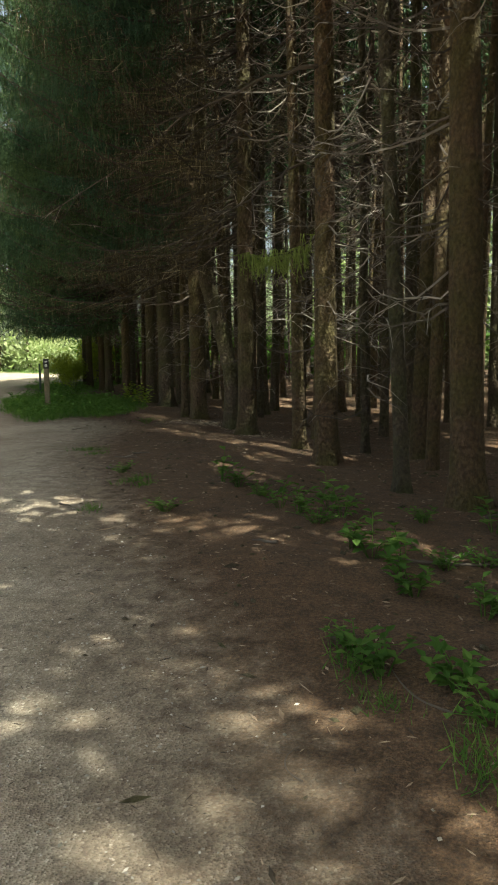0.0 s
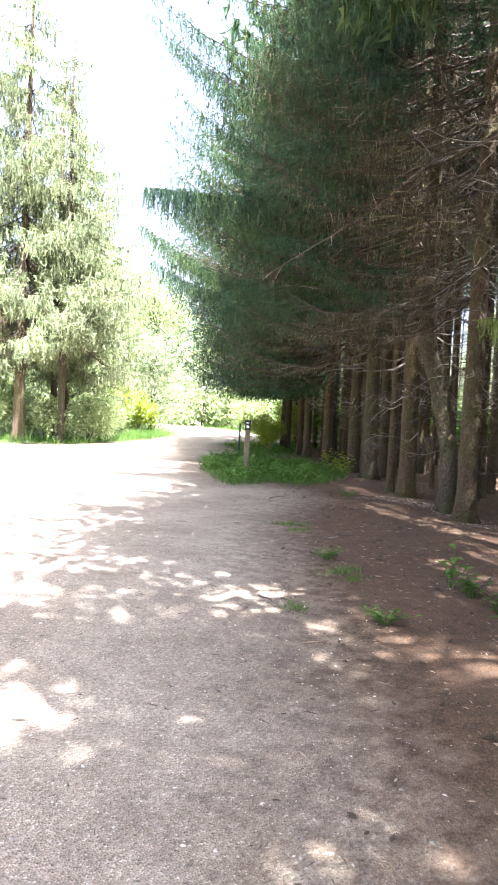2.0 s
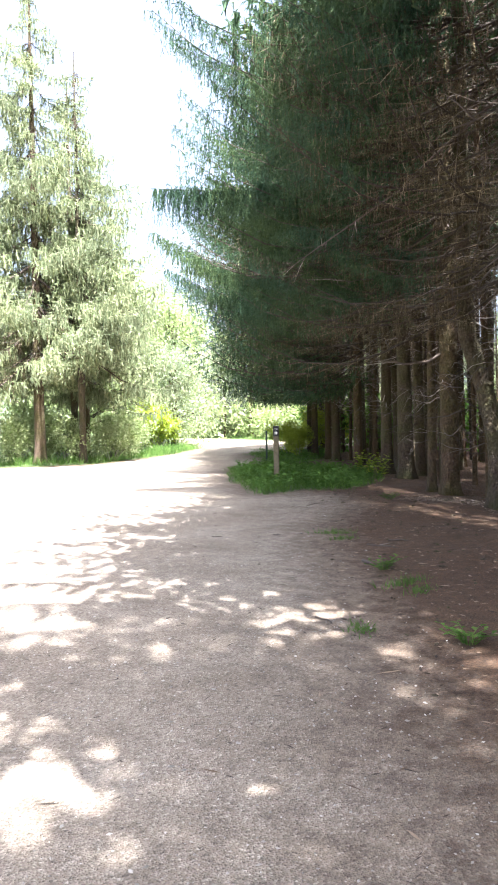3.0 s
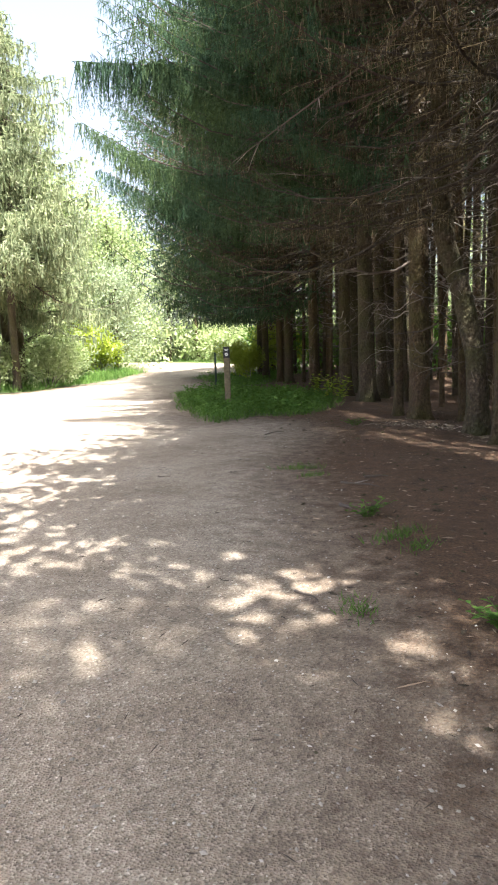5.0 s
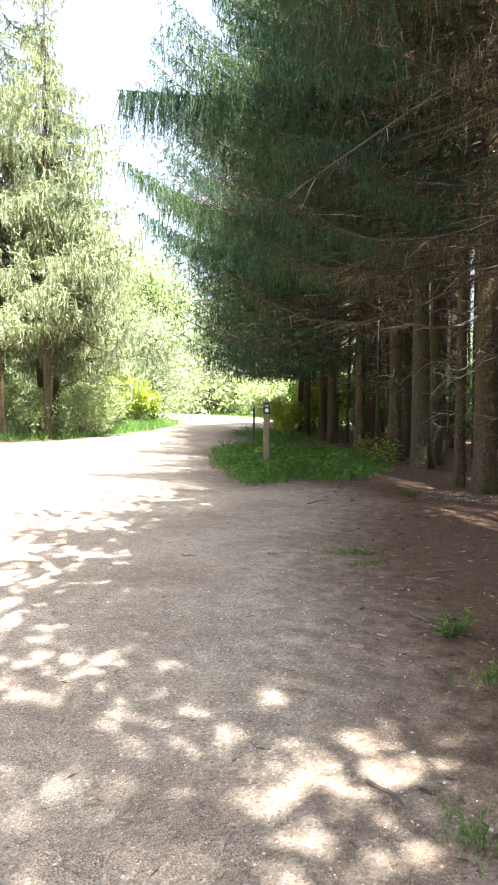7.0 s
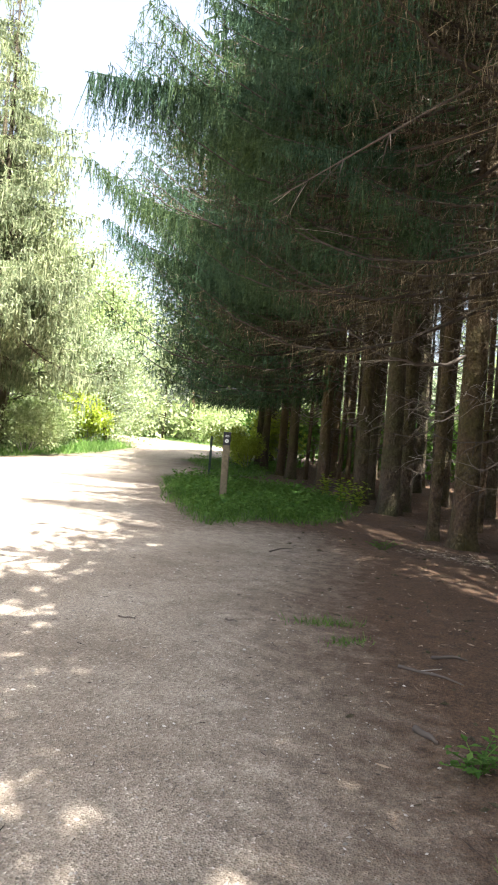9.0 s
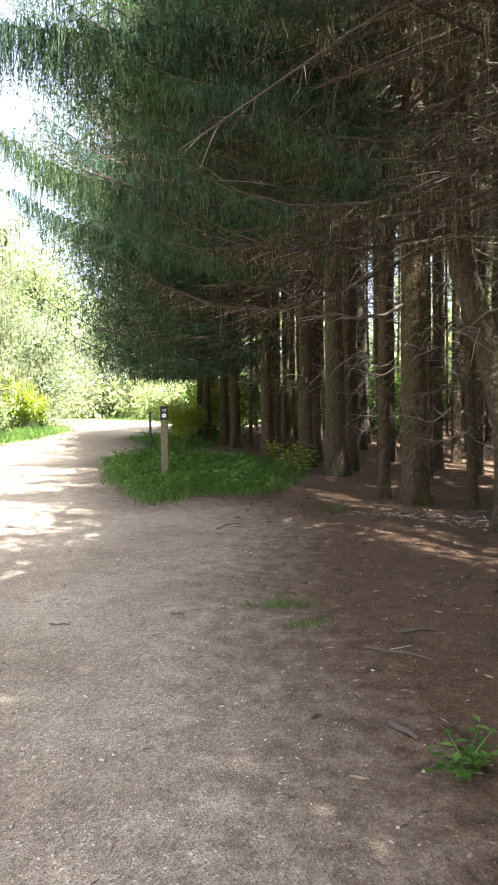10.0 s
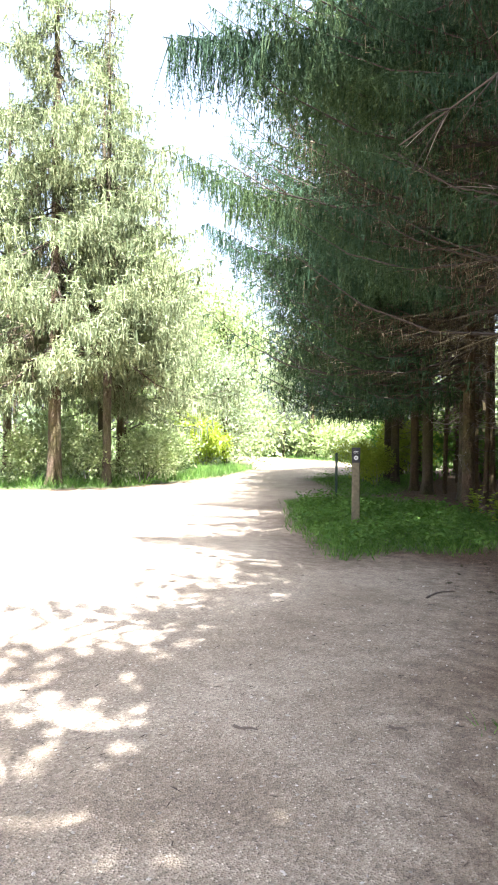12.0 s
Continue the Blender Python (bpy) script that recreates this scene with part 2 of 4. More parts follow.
def thing(name, label, category, m=None, me=None, group="", kind=""):
    ob = new(name, me)
    if m is not None:
        ob.matrix_basis = m
    return tagged(ob, label, category, group, kind)


# ---- the plan ----
GRAVEL = [(1.5, -8), (1.2, -3), (0.85, 2.3), (0.4, 3.1), (-0.4, 4.4), (-1.2, 5.8), (-2.0, 7.3), (-2.7, 8.7), (-3.4, 10.1), (-3.7, 11.3), (-4.0, 12.6), (-4.9, 14.1),
          (-5.8, 14.2), (-6.2, 13.6), (-6.9, 14.5), (-8.2, 16.1), (-9.4, 18.1), (-10.3, 19.6), (-10.4, 20.3), (-8.4, 21.2), (-8.6, 21.8), (-10.5, 21.7), (-11.2, 23.4), (-13.6, 26.2), (-14.6, 28),
          (-14, 33), (-13, 38), (-11.5, 42), (-12, 46.5), (-20, 43.5), (-26, 48), (-31, 52), (-35, 52), (-26, 41), (-20, 33), (-17.2, 26), (-16.5, 22.7), (-16.2, 20.4), (-17, 18.9), (-18, 18),
          (-24, 14), (-45, 6), (-45, -10)]
ISLAND = [(-6.15, 13.6), (-6.9, 14.5), (-8.2, 16.1), (-9.4, 18.1), (-10.35, 19.6), (-10.3, 20.3), (-9.6, 20.7), (-8, 20.4), (-6.2, 19.2), (-5.2, 17.2), (-4.8, 15.7), (-5.2, 14.6), (-5.8, 14.5)]
STRIP = [(-10.5, 21.8), (-11.1, 23.4), (-14.5, 28.0), (-13, 33), (-11, 31), (-10, 26), (-9.2, 22.4)]


def inside(poly, x, y):
    """Signed distance to a polygon, positive inside."""
    x, y = np.asarray(x, float), np.asarray(y, float)
    hit = np.zeros(x.shape, bool)
    dist = np.full(x.shape, 1e9)
    for (x0, y0), (x1, y1) in zip(poly, poly[1:] + poly[:1]):
        dx, dy = x1 - x0, y1 - y0
        u = np.clip(((x - x0) * dx + (y - y0) * dy) / (dx * dx + dy * dy + 1e-12), 0, 1)
        dist = np.minimum(dist, np.hypot(x - x0 - u * dx, y - y0 - u * dy))
        if y0 != y1:
            hit ^= ((y0 > y) != (y1 > y)) & (x < dx * (y - y0) / dy + x0)
    return np.where(hit, dist, -dist)


def ripple(x, y):
    return (np.sin(x * 1.7 + 1.3 * np.sin(y * 0.9)) * np.sin(y * 1.3 + 0.8 * np.sin(x * 1.1)) + 0.5 * np.sin(x * 4.1 + y * 2.2) * np.sin(y * 4.7 - x * 1.9))


def height(x, y):
    """The ground's height: a smooth track, a gently lumpy forest floor."""
    d = inside(GRAVEL, x, y)
    soft = np.clip(-d / 1.0, 0, 1)
    near = np.clip(1.0 - (np.hypot(np.asarray(x) + 4, np.asarray(y) - 12) - 30) / 20, 0, 1)
    return (0.006 * ripple(x * 1.0, y) + soft * (0.03 + 0.035 * ripple(x * 0.8 + 3, y * 0.8))) * near


def ground_z(x, y):
    return float(height(np.array([x]), np.array([y]))[0])


def build_ground():
    xs = np.concatenate([[-900, -400, -200, -110, -70], np.arange(-50, -20, 1.5), np.arange(-20, -9, 0.4), np.arange(-9, 4, 0.13), np.arange(4, 30, 1.2), [34, 45, 70, 110, 200, 400, 900]])
    ys = np.concatenate([[-900, -400, -200, -100, -50, -25], np.arange(-14, 0, 1.0), np.arange(0, 21, 0.13), np.arange(21, 34, 0.4), np.arange(34, 60, 1.3), [64, 75, 100, 160, 300, 500, 900]])
    X, Y = np.meshgrid(xs, ys)
    Z = height(X, Y)
    g = inside(GRAVEL, X, Y)
    turf = np.maximum(inside(ISLAND, X, Y), inside(STRIP, X, Y))
    verge = np.where((X < -14) & (Y > 8) & (g < 0), np.clip(-g, 0, 3), -1)
    turf = np.maximum(turf, verge)
    nx = len(xs)
    q = np.arange(len(ys) - 1)[:, None] * nx + np.arange(nx - 1)[None, :]
    quads = np.stack([q, q + 1, q + nx + 1, q + nx], -1).reshape(-1, 4)
    mid = g.reshape(-1)[quads].mean(1)
    V = np.stack([X, Y, Z], -1).reshape(-1, 3)
    zone = np.stack([np.clip(g / 1.8 + 0.38, 0, 1).reshape(-1), np.clip(turf / 0.35 + 0.2, 0, 1).reshape(-1), np.zeros(V.shape[0]), np.ones(V.shape[0])], -1)
    for name, label, pick in (("ground", "brown needle-covered forest floor with grassy verges", mid < 0), ("gravel_path", "wide grey-brown fine gravel path, dappled with sun", mid >= 0)):
        used, back = np.unique(quads[pick], return_inverse=True)
        me = bpy.data.meshes.new(name)
        me.from_pydata(V[used].tolist(), [], back.reshape(-1, 4).tolist())
        at = me.color_attributes.new("zone", 'FLOAT_COLOR', 'POINT')
        at.data.foreach_set("color", zone[used].astype(np.float32).reshape(-1))
        me.polygons.foreach_set("use_smooth", [True] * len(me.polygons))
        me.materials.append(EARTH)
        tagged(new(name, me), label, "ground" if name == "ground" else "path", kind="structure")


build_ground()


# ---- spruces ----
def spine(z_top, bend, lean, steps=22):
    """The line of a trunk: leaning, with bends (height, width, dx, dy) where it swings over."""
    z = np.concatenate([[-0.15, 0.0, 0.12, 0.3, 0.6], np.linspace(1.0, z_top, steps)])
    x, y = lean[0] * z / 10, lean[1] * z / 10
    for h, w, dx, dy in bend:
        s = 1 / (1 + np.exp(-(z - h) / w))
        x, y = x + dx * s, y + dy * s
    return np.stack([x, y, z], 1)


def trunk_mesh(radius, z_top, bend=(), lean=(0, 0), flare=1.0, seed=0, sides=18, steps=22):
    pts = spine(z_top, bend, lean, steps)
    z = pts[:, 2]
    r = 0.88 * radius * np.clip(1 - z / (z_top + 0.6), 0.04, 1) ** 0.75
    ang = np.arange(sides) * 2 * np.pi / sides
    k = np.exp(-np.clip(z, 0, None) / 0.16) * 0.6 * flare
    toes = 0.55 + 0.45 * np.sin(ang * 5 + seed) + 0.25 * np.sin(ang * 3 + seed * 2)
    lump = 1 + 0.035 * np.sin(ang[None] * 2 + z[:, None] * 1.7 + seed) + 0.025 * np.sin(ang[None] * 5 - z[:, None] * 3.1 + seed)
    R = r[:, None] * (lump + k[:, None] * toes[None])
    v = np.stack([pts[:, :1] + R * np.cos(ang), pts[:, 1:2] + R * np.sin(ang), np.repeat(z[:, None], sides, 1)], -1)
    f = []
    for i in range(len(z) - 1):
        for j in range(sides):
            j2 = (j + 1) % sides
            f.append((i * sides + j, i * sides + j2, (i + 1) * sides + j2, (i + 1) * sides + j))
    s = Soup()
    s.add(v.reshape(-1, 3), f)
    return s.mesh("trunk", [BARK], True)


def limb_points(a, z, length, rise, sag, n=7):
    t = np.linspace(0, 1, n)
    return np.stack([math.cos(a) * length * t, math.sin(a) * length * t, z + length * (rise * t - sag * np.sin(t * 2.4) + 0.12 * t ** 3)], 1)


def live_branch(s, a, z, length, droop=1.0, blade=0.06, density=1.0, hang=0.45, bare=0.0, cord=0.03, shape=None, brown=0.45):
    """A spruce limb: side shoots that lie flat, and curtains of twigs that hang from them. The inner share, bare, is dry and brown."""
    rise, sag = rng.uniform(-0.02, 0.2), rng.uniform(0.16, 0.3) * droop
    if shape is not None:
        rise, sag = shape
    limb = limb_points(a, z, length, rise, sag)
    s.tube(limb, np.linspace(0.006 + 0.0055 * length, 0.003, len(limb)), 4, 1)
    stations = np.arange(0.08, 1.0, 0.15 / max(length, 0.4) / density ** 0.5)
    knots = np.linspace(0, 1, len(limb))
    P = np.stack([np.interp(stations, knots, limb[:, i]) for i in range(3)], 1)
    k = len(stations)
    for sgn in (-1, 0, 1):
        b = a + sgn * rng.uniform(0.6, 1.2, k)
        r = (0.2 + 0.26 * length * (1 - stations) ** 0.8 * np.minimum(1, stations * 3)) * rng.uniform(0.55, 1.2, k)
        if sgn == 0:
            r *= 0.4
        w = np.stack([np.cos(b), np.sin(b), rng.uniform(-0.4, 0.0, k)], 1)
        w /= np.linalg.norm(w, axis=1, keepdims=True)
        dry = stations + rng.uniform(-0.08, 0.08, k) < bare
        for slot in (0, 2):
            pick = dry if slot == 2 else ~dry
            if not pick.any():
                continue
            o, ww, rr = P[pick], w[pick], r[pick]
            thin = min(1.0, 1.5 * brown) if slot == 2 else 1.0
            s.tris(o, ww, rr * 1.1, np.full(len(o), cord * thin), slot)
            # side needles of the shoots
            n = np.maximum(1, (rr / 0.07 * density * (0.7 * brown if slot == 2 else 1.0)).astype(int))
            ob, wb, rb = np.repeat(o, n, 0), np.repeat(ww, n, 0), np.repeat(rr, n)
            d = wb + rng.normal(scale=0.6, size=wb.shape) + (0, 0, -0.2)
            d /= np.linalg.norm(d, axis=1, keepdims=True)
            m = len(ob)
            s.tris(ob + wb * (rb * rng.random(m))[:, None], d, blade * rng.uniform(0.8, 1.5, m), np.full(m, blade * 0.32 * thin), slot)
            # hanging twigs
            n = np.maximum(1, (rr / 0.085 * density * (0.7 * brown if slot == 2 else 1.0)).astype(int))
            ob, wb, rb = np.repeat(o, n, 0), np.repeat(ww, n, 0), np.repeat(rr, n)
            m = len(ob)
            top = ob + wb * (rb * rng.random(m))[:, None]
            hl = hang * rng.uniform(0.2, 1.0, m) * (0.55 + 0.45 * droop)
            dv = np.stack([rng.normal(scale=0.17, size=m), rng.normal(scale=0.17, size=m), -np.ones(m)], 1)
            s.tris(top, dv, hl, np.full(m, cord * thin), slot)
            s.tris(top, dv, hl * 0.9, np.full(m, cord * thin), slot)
            c = np.maximum(1, (hl / 0.075 * density * (0.3 if slot == 2 else 1.0)).astype(int))
            tb, db, hb = np.repeat(top, c, 0), np.repeat(dv, c, 0), np.repeat(hl, c)
            q = len(tb)
            dd = db * 0.9 + rng.normal(scale=0.5, size=(q, 3))
            dd /= np.linalg.norm(dd, axis=1, keepdims=True)
            s.tris(tb + db * (hb * rng.random(q))[:, None], dd, blade * rng.uniform(0.8, 1.5, q), np.full(q, blade * 0.32 * thin), slot)


def edge_crown(seed, low=2.9, fine=1.0, heavy=False, airy=0.0, green=False, arc=(-1.7, 1.7), reach=5.0, limbs=3):
    """The living side of an edge spruce: boughs only towards the open path (local +x). Heavy ones are unseen and only
    shade the path.
    """
    global rng
    rng = np.random.default_rng(seed)
    s = Soup()
    z = low
    while z < 16.5:
        full = np.clip((20.5 - z) / 12.0, 0.08, 1) ** 0.8
        high = z > 8.8
        for b in range(limbs if heavy or not high else 2):
            a = rng.uniform(-1.7, 1.7) if b < 2 or heavy else rng.uniform(-0.75, 0.75)
            if not arc[0] < a < arc[1] and rng.random() > 0.3:
                continue
            forward = a > 0.3 and not (heavy or green)  # the side towards the forest's open end stays thin and dry
            if forward and rng.random() < 0.45:
                continue
            ln = reach * full * rng.uniform(0.55, 1.05) * (0.5 + 0.5 * math.cos(a * 0.75)) * (0.8 if z < low + 0.6 else 1)
            low_dry = not green and (z < 3.7 or z < 7.0 and forward)
            bare = 0.1 if high else (1.0 if low_dry else float(np.clip(rng.uniform(0.45, 0.65) + (4.5 - z) * 0.08, 0.2, 0.75)) * (0.4 if green else 1.0))
            if heavy or z > 10.0:
                live_branch(s, a, z, ln, 1.0, 0.2, (0.5 if airy > 0.35 else 0.36) if heavy else 0.3, 0.55, airy, 0.11, None, 0.12)
            elif high:
                live_branch(s, a, z, ln, 1.0, 0.09 / fine ** 0.5, 0.5 * fine, 0.4, bare, 0.03 / fine ** 0.5)
            else:
                live_branch(s, a, z, ln, 1.0, 0.043 / fine ** 0.5, 1.5 * fine, 0.3, bare, 0.011 / fine ** 0.5)
        z += 0.5 if high else 0.34
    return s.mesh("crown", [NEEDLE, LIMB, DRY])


def full_crown(seed, top, low, spread, needles, fine=1.0):
    """A weeping spruce in the open: tiers of limbs with raised tips, each hung with a long curtain, and air between them."""
    global rng
    rng = np.random.default_rng(seed)
    s = Soup()
    for z in np.arange(low, top - 0.3, 0.72):
        full = np.clip((top - z) / (top - low), 0.04, 1) ** 0.8
        for _ in range(6 if z < top - 3 else 5):
            ln = spread * full * rng.uniform(0.55, 1.15)
            live_branch(s, rng.uniform(0, 6.283), z + rng.uniform(-0.25, 0.25), ln, 1.0, 0.11 / fine ** 0.5, 0.95 * fine, 0.42 + 0.3 * full, 0.35 if z < low + 1.5 else 0.16, 0.034 / fine ** 0.5, (rng.uniform(-0.22, 0.02), rng.uniform(0.2, 0.34)))
    return s.mesh("crown", [needles, LIMB, DRY])


def high_crown(seed, low, top, spread, airy=False):
    """The crown of a forest tree, high above a bare stem."""
    global rng
    rng = np.random.default_rng(seed)
    s = Soup()
    for z in np.arange(low, top, 0.42):
        full = np.clip((top + 0.5 - z) / (top - low), 0.1, 1)
        big = z > 10.8 and not airy
        for _ in range(3 if airy else 4):
            a, ln = rng.uniform(0, 6.283), spread * full * rng.uniform(0.6, 1.1)
            limb = limb_points(a, z, ln, 0.1, 0.2, 3)
            if not big:
                s.tube(limb, np.linspace(0.02, 0.005, 3), 3, 1, False)
            k = int((12 if big else 18) * ln)
            u = rng.random(k)
            base = np.stack([np.interp(u, np.linspace(0, 1, 3), limb[:, i]) for i in range(3)], 1) + rng.normal(scale=(0.18, 0.18, 0.06), size=(k, 3))
            d = np.stack([rng.normal(scale=0.5, size=k), rng.normal(scale=0.5, size=k), rng.uniform(-1, -0.2, k)], 1)
            d /= np.linalg.norm(d, axis=1, keepdims=True)
            if big:
                s.tris(base, d, rng.uniform(0.4, 0.8, k), rng.uniform(0.2, 0.32, k), 0)
            else:
                s.tris(base, d, rng.uniform(0.12, 0.3, k), rng.uniform(0.025, 0.055, k), 0)
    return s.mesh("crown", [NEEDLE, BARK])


def dead_twigs(seed, low, top, count, reach):
    """Bare, drooping lower branches with their fine side twigs."""
    global rng
    rng = np.random.default_rng(seed)
    s = Soup()
    for _ in range(count):
        z, a = rng.uniform(low, top), rng.uniform(0, 6.283)
        ln = reach * rng.uniform(0.35, 1.0) * (0.55 + 0.45 * (z - low) / (top - low))
        limb = limb_points(a, z, ln, rng.uniform(-0.25, 0.2), rng.uniform(0.05, 0.3), 6)
        limb[1:] += np.cumsum(rng.normal(scale=0.02, size=(5, 3)), 0)
        s.tube(limb, np.linspace(0.008 + 0.005 * ln, 0.0025, 6), 3, 0, False)
        for _ in range(int(3 + 3.5 * ln)):
            u = rng.uniform(0.2, 1)
            p = np.array([np.interp(u, np.linspace(0, 1, 6), limb[:, i]) for i in range(3)])
            b = a + rng.choice([-1, 1]) * rng.uniform(0.3, 1.3)
            w = np.array([math.cos(b), math.sin(b), rng.uniform(-0.9, 0.25)]) * rng.uniform(0.12, 0.5)
            s.tube([p, p + w * 0.55 + (0, 0, 0.02), p + w + (0, 0, -0.05)], [0.0045, 0.003, 0.0012], 3, 0, False)
    return s.mesh("brushwood", [TWIG])


# Crowns 4 to 7 hang out of view, thinned and filled to shape dapples.
EDGE_CROWNS = [edge_crown(11, 3.6), edge_crown(12, 3.8), edge_crown(13, 3.3), edge_crown(14, 2.5, 0.28, green=True), edge_crown(15, 4.6, 1.0, True, 0.3, arc=(-0.6, 1.7), reach=4.3, limbs=2),
               edge_crown(616, 4.8, 1.0, True, 0.62, reach=4.8, limbs=2), edge_crown(617, 5.0, 1.0, True, 0.66, reach=4.8, limbs=2), edge_crown(18, 7.4, 1.0, True, 0.25, reach=5.6, limbs=5)]
HIGH_CROWNS = [high_crown(21, 7.5, 15, 1.9), high_crown(22, 8.2, 16, 1.7), high_crown(23, 6.8, 14, 2.0), high_crown(24, 7.5, 15, 1.7, True)]
DEAD = [dead_twigs(31, 1.0, 8.0, 60, 1.6), dead_twigs(32, 1.5, 8.5, 65, 1.9), dead_twigs(33, 0.8, 7.5, 55, 1.4), dead_twigs(34, 0.8, 9.0, 12, 1.6), dead_twigs(35, 1.2, 9.0, 14, 1.7)]
OUT = math.atan2(LEFTWARD.y, LEFTWARD.x)


def spruce(x, y, radius, top=15.0, bend=(), lean=(0, 0), edge=None, high=None, dead=0, flare=1.0, label="", turn=0.0, grow=1.0, seed=0, group="spruces of the forest edge"):
    m = Matrix.Translation((x, y, ground_z(x, y)))
    t = thing("spruce_tree", label or "tall spruce with brown scaly bark and bare dead lower branches", "tree", m, group=group)
    part("trunk", trunk_mesh(radius, top, bend, lean, flare, seed), t)
    off = spine(top, bend, lean)
    c = Matrix.Translation((float(off[12][0]), float(off[12][1]), 0))
    if edge is not None:
        part("crown", EDGE_CROWNS[edge], t, "drooping dark green needle boughs, brown underneath", c @ pose(0, 0, 0, 0, 0, math.degrees(OUT) + turn) @ Matrix.Scale(grow, 4))
    if high is not None:
        part("crown", HIGH_CROWNS[high], t, m=c @ pose(0, 0, 0, 0, 0, turn * 7))
    if dead is not None:
        tagged(part("brushwood", DEAD[dead], t, "thin grey leafless twigs", c @ pose(0, 0, 0, 0, 0, turn * 3 + seed * 40)), kind="stuff")
    return t


EDGE_ROW = [  # x, y, radius, bend, lean, crown, label
    # The first four are unseen, added beside the walk to shade the path.
    (8.2, -3.6, 0.19, (), (0, 0), 4, ""), (6.5, -0.9, 0.17, (), (0, 0), 4, ""), (4.6, 1.9, 0.18, (), (0.1, 0), 6, ""), (3.4, 4.3, 0.17, (), (0, 0), 5, ""),
    (1.63, 6.75, 0.165, (), (-0.3, 0.1), 7, "spruce with lichen-green bark beside the weeds"),
    (1.1, 7.5, 0.085, (), (-0.55, 0.1), None, "slender leaning spruce with smooth bark"),
    (0.2, 9.1, 0.155, (), (-0.1, 0), 7, ""), (-0.3, 10.3, 0.1, (), (-0.2, 0.1), None, ""),
    (-1.4, 11.95, 0.16, (), (0, 0), 0, "spruce with pale flared roots lit by the sun"),
    (-1.82, 12.75, 0.165, ((1.9, 0.3, -0.48, 0.1),), (-0.1, 0), 2, "spruce whose stem swings over in an elbow"),
    (-2.9, 14.4, 0.185, (), (-0.1, 0), 1, ""), (-3.35, 14.9, 0.09, (), (0, 0), None, ""),
    (-4.45, 17.0, 0.19, (), (-0.15, 0), 0, "spruce with reddish bark caught by the sun"), (-5.4, 18.6, 0.155, (), (0, 0), 2, ""),
    (-6.5, 19.6, 0.135, (), (0, 0), 3, ""), (-7.4, 22.3, 0.14, (), (0, 0), 3, ""), (-8.6, 23.3, 0.15, (), (0, 0), 3, ""),
    (-9.5, 24.8, 0.125, (), (0, 0), 3, ""), (-10.7, 26.4, 0.14, (), (0, 0), 3, ""), (-11.6, 28.0, 0.14, (), (0, 0), 3, ""), (-11.6, 30.6, 0.17, (), (0, 0), 3, ""), (-11.0, 33.4, 0.17, (), (0, 0), 3, "")]
EDGE_TREES = []
for i, (x, y, r, bend, lean, crown, label) in enumerate(EDGE_ROW):
    EDGE_TREES.append(spruce(x, y, r, 17, bend, lean, crown, None if crown is not None and i > 1 else (3 if i > 1 else i % 3), i % 3, 1.0, label, [0, 12, -14, 7, -9][i % 5], (1.2, 1.25, 1.1, 1.1)[i] if i < 4 else (0.9 if i < 10 else 1.0), i))


def bough(tree, a, z, length, hang, label, needles, shape, seed=0):
    """One long living branch that stands out from the rest of its tree."""
    global rng
    rng = np.random.default_rng(seed)
    s = Soup()
    live_branch(s, a, z, length, 1.0, 0.036, 2.6, hang, 0.12, 0.013, shape)
    part("bough", s.mesh("bough", [needles, LIMB, DRY]), tree, label)


def dead_branch(tree, start, end, sag, radius, seed, twigs=10):
    """A bare limb from start to end, both measured from the tree's foot."""
    global rng
    rng = np.random.default_rng(seed)
    t = np.linspace(0, 1, 10)
    a, b = np.array(start, float), np.array(end, float)
    pts = a + (b - a) * t[:, None]
    pts[:, 2] -= sag * np.sin(t * math.pi)
    pts[1:-1] += rng.normal(scale=0.025, size=(8, 3))
    s = Soup()
    s.tube(pts, radius * np.linspace(1, 0.2, 10), 6, 0)
    for _ in range(twigs):
        p = pts[rng.integers(3, 10)]
        w = (b - a) / np.linalg.norm(b - a) * rng.uniform(0.1, 0.4) + rng.normal(scale=0.16, size=3) + (0, 0, -0.08)
        s.tube([p, p + w * 0.5 + (0, 0, 0.02), p + w], [radius * 0.3, radius * 0.2, 0.0015], 4, 0)
    part("dead_branch", s.mesh("dead_branch", [TWIG], True), tree, "bare grey dead branch")


bough(EDGE_TREES[10], OUT + 0.02, 5.15, 5.0, 0.7, "long level branch hung with needle curtains", NEEDLE, (-0.16, -0.08), 101)
bough(EDGE_TREES[12], OUT + 0.02, 4.35, 5.3, 0.5, "long level branch hung with needle curtains", NEEDLE, (0.12, 0.1), 102)
bough(EDGE_TREES[13], OUT - 0.05, 4.4, 5.2, 0.45, "long level branch hung with needle curtains", NEEDLE, (0.08, 0.12), 103)
bough(EDGE_TREES[6], radians(150), 2.75, 1.3, 0.3, "fresh green needle spray, brightened as if sunlit", NEEDLE_FRESH_SUN, (-0.1, 0.15), 104)
dead_branch(EDGE_TREES[8], (0, 0, 5.7), (-3.1, -0.8, 3.44), 0.1, 0.022, 105, 14)
dead_branch(EDGE_TREES[10], (0, 0, 2.5), (-1.5, -0.8, 2.62), 0.28, 0.03, 106, 8)
dead_branch(EDGE_TREES[6], (0, 0, 4.55), (-1.5, -0.5, 4.0), -0.1, 0.028, 107, 12)
dead_branch(EDGE_TREES[6], (0, 0, 3.6), (-1.2, -0.9, 2.7), -0.05, 0.018, 108, 14)
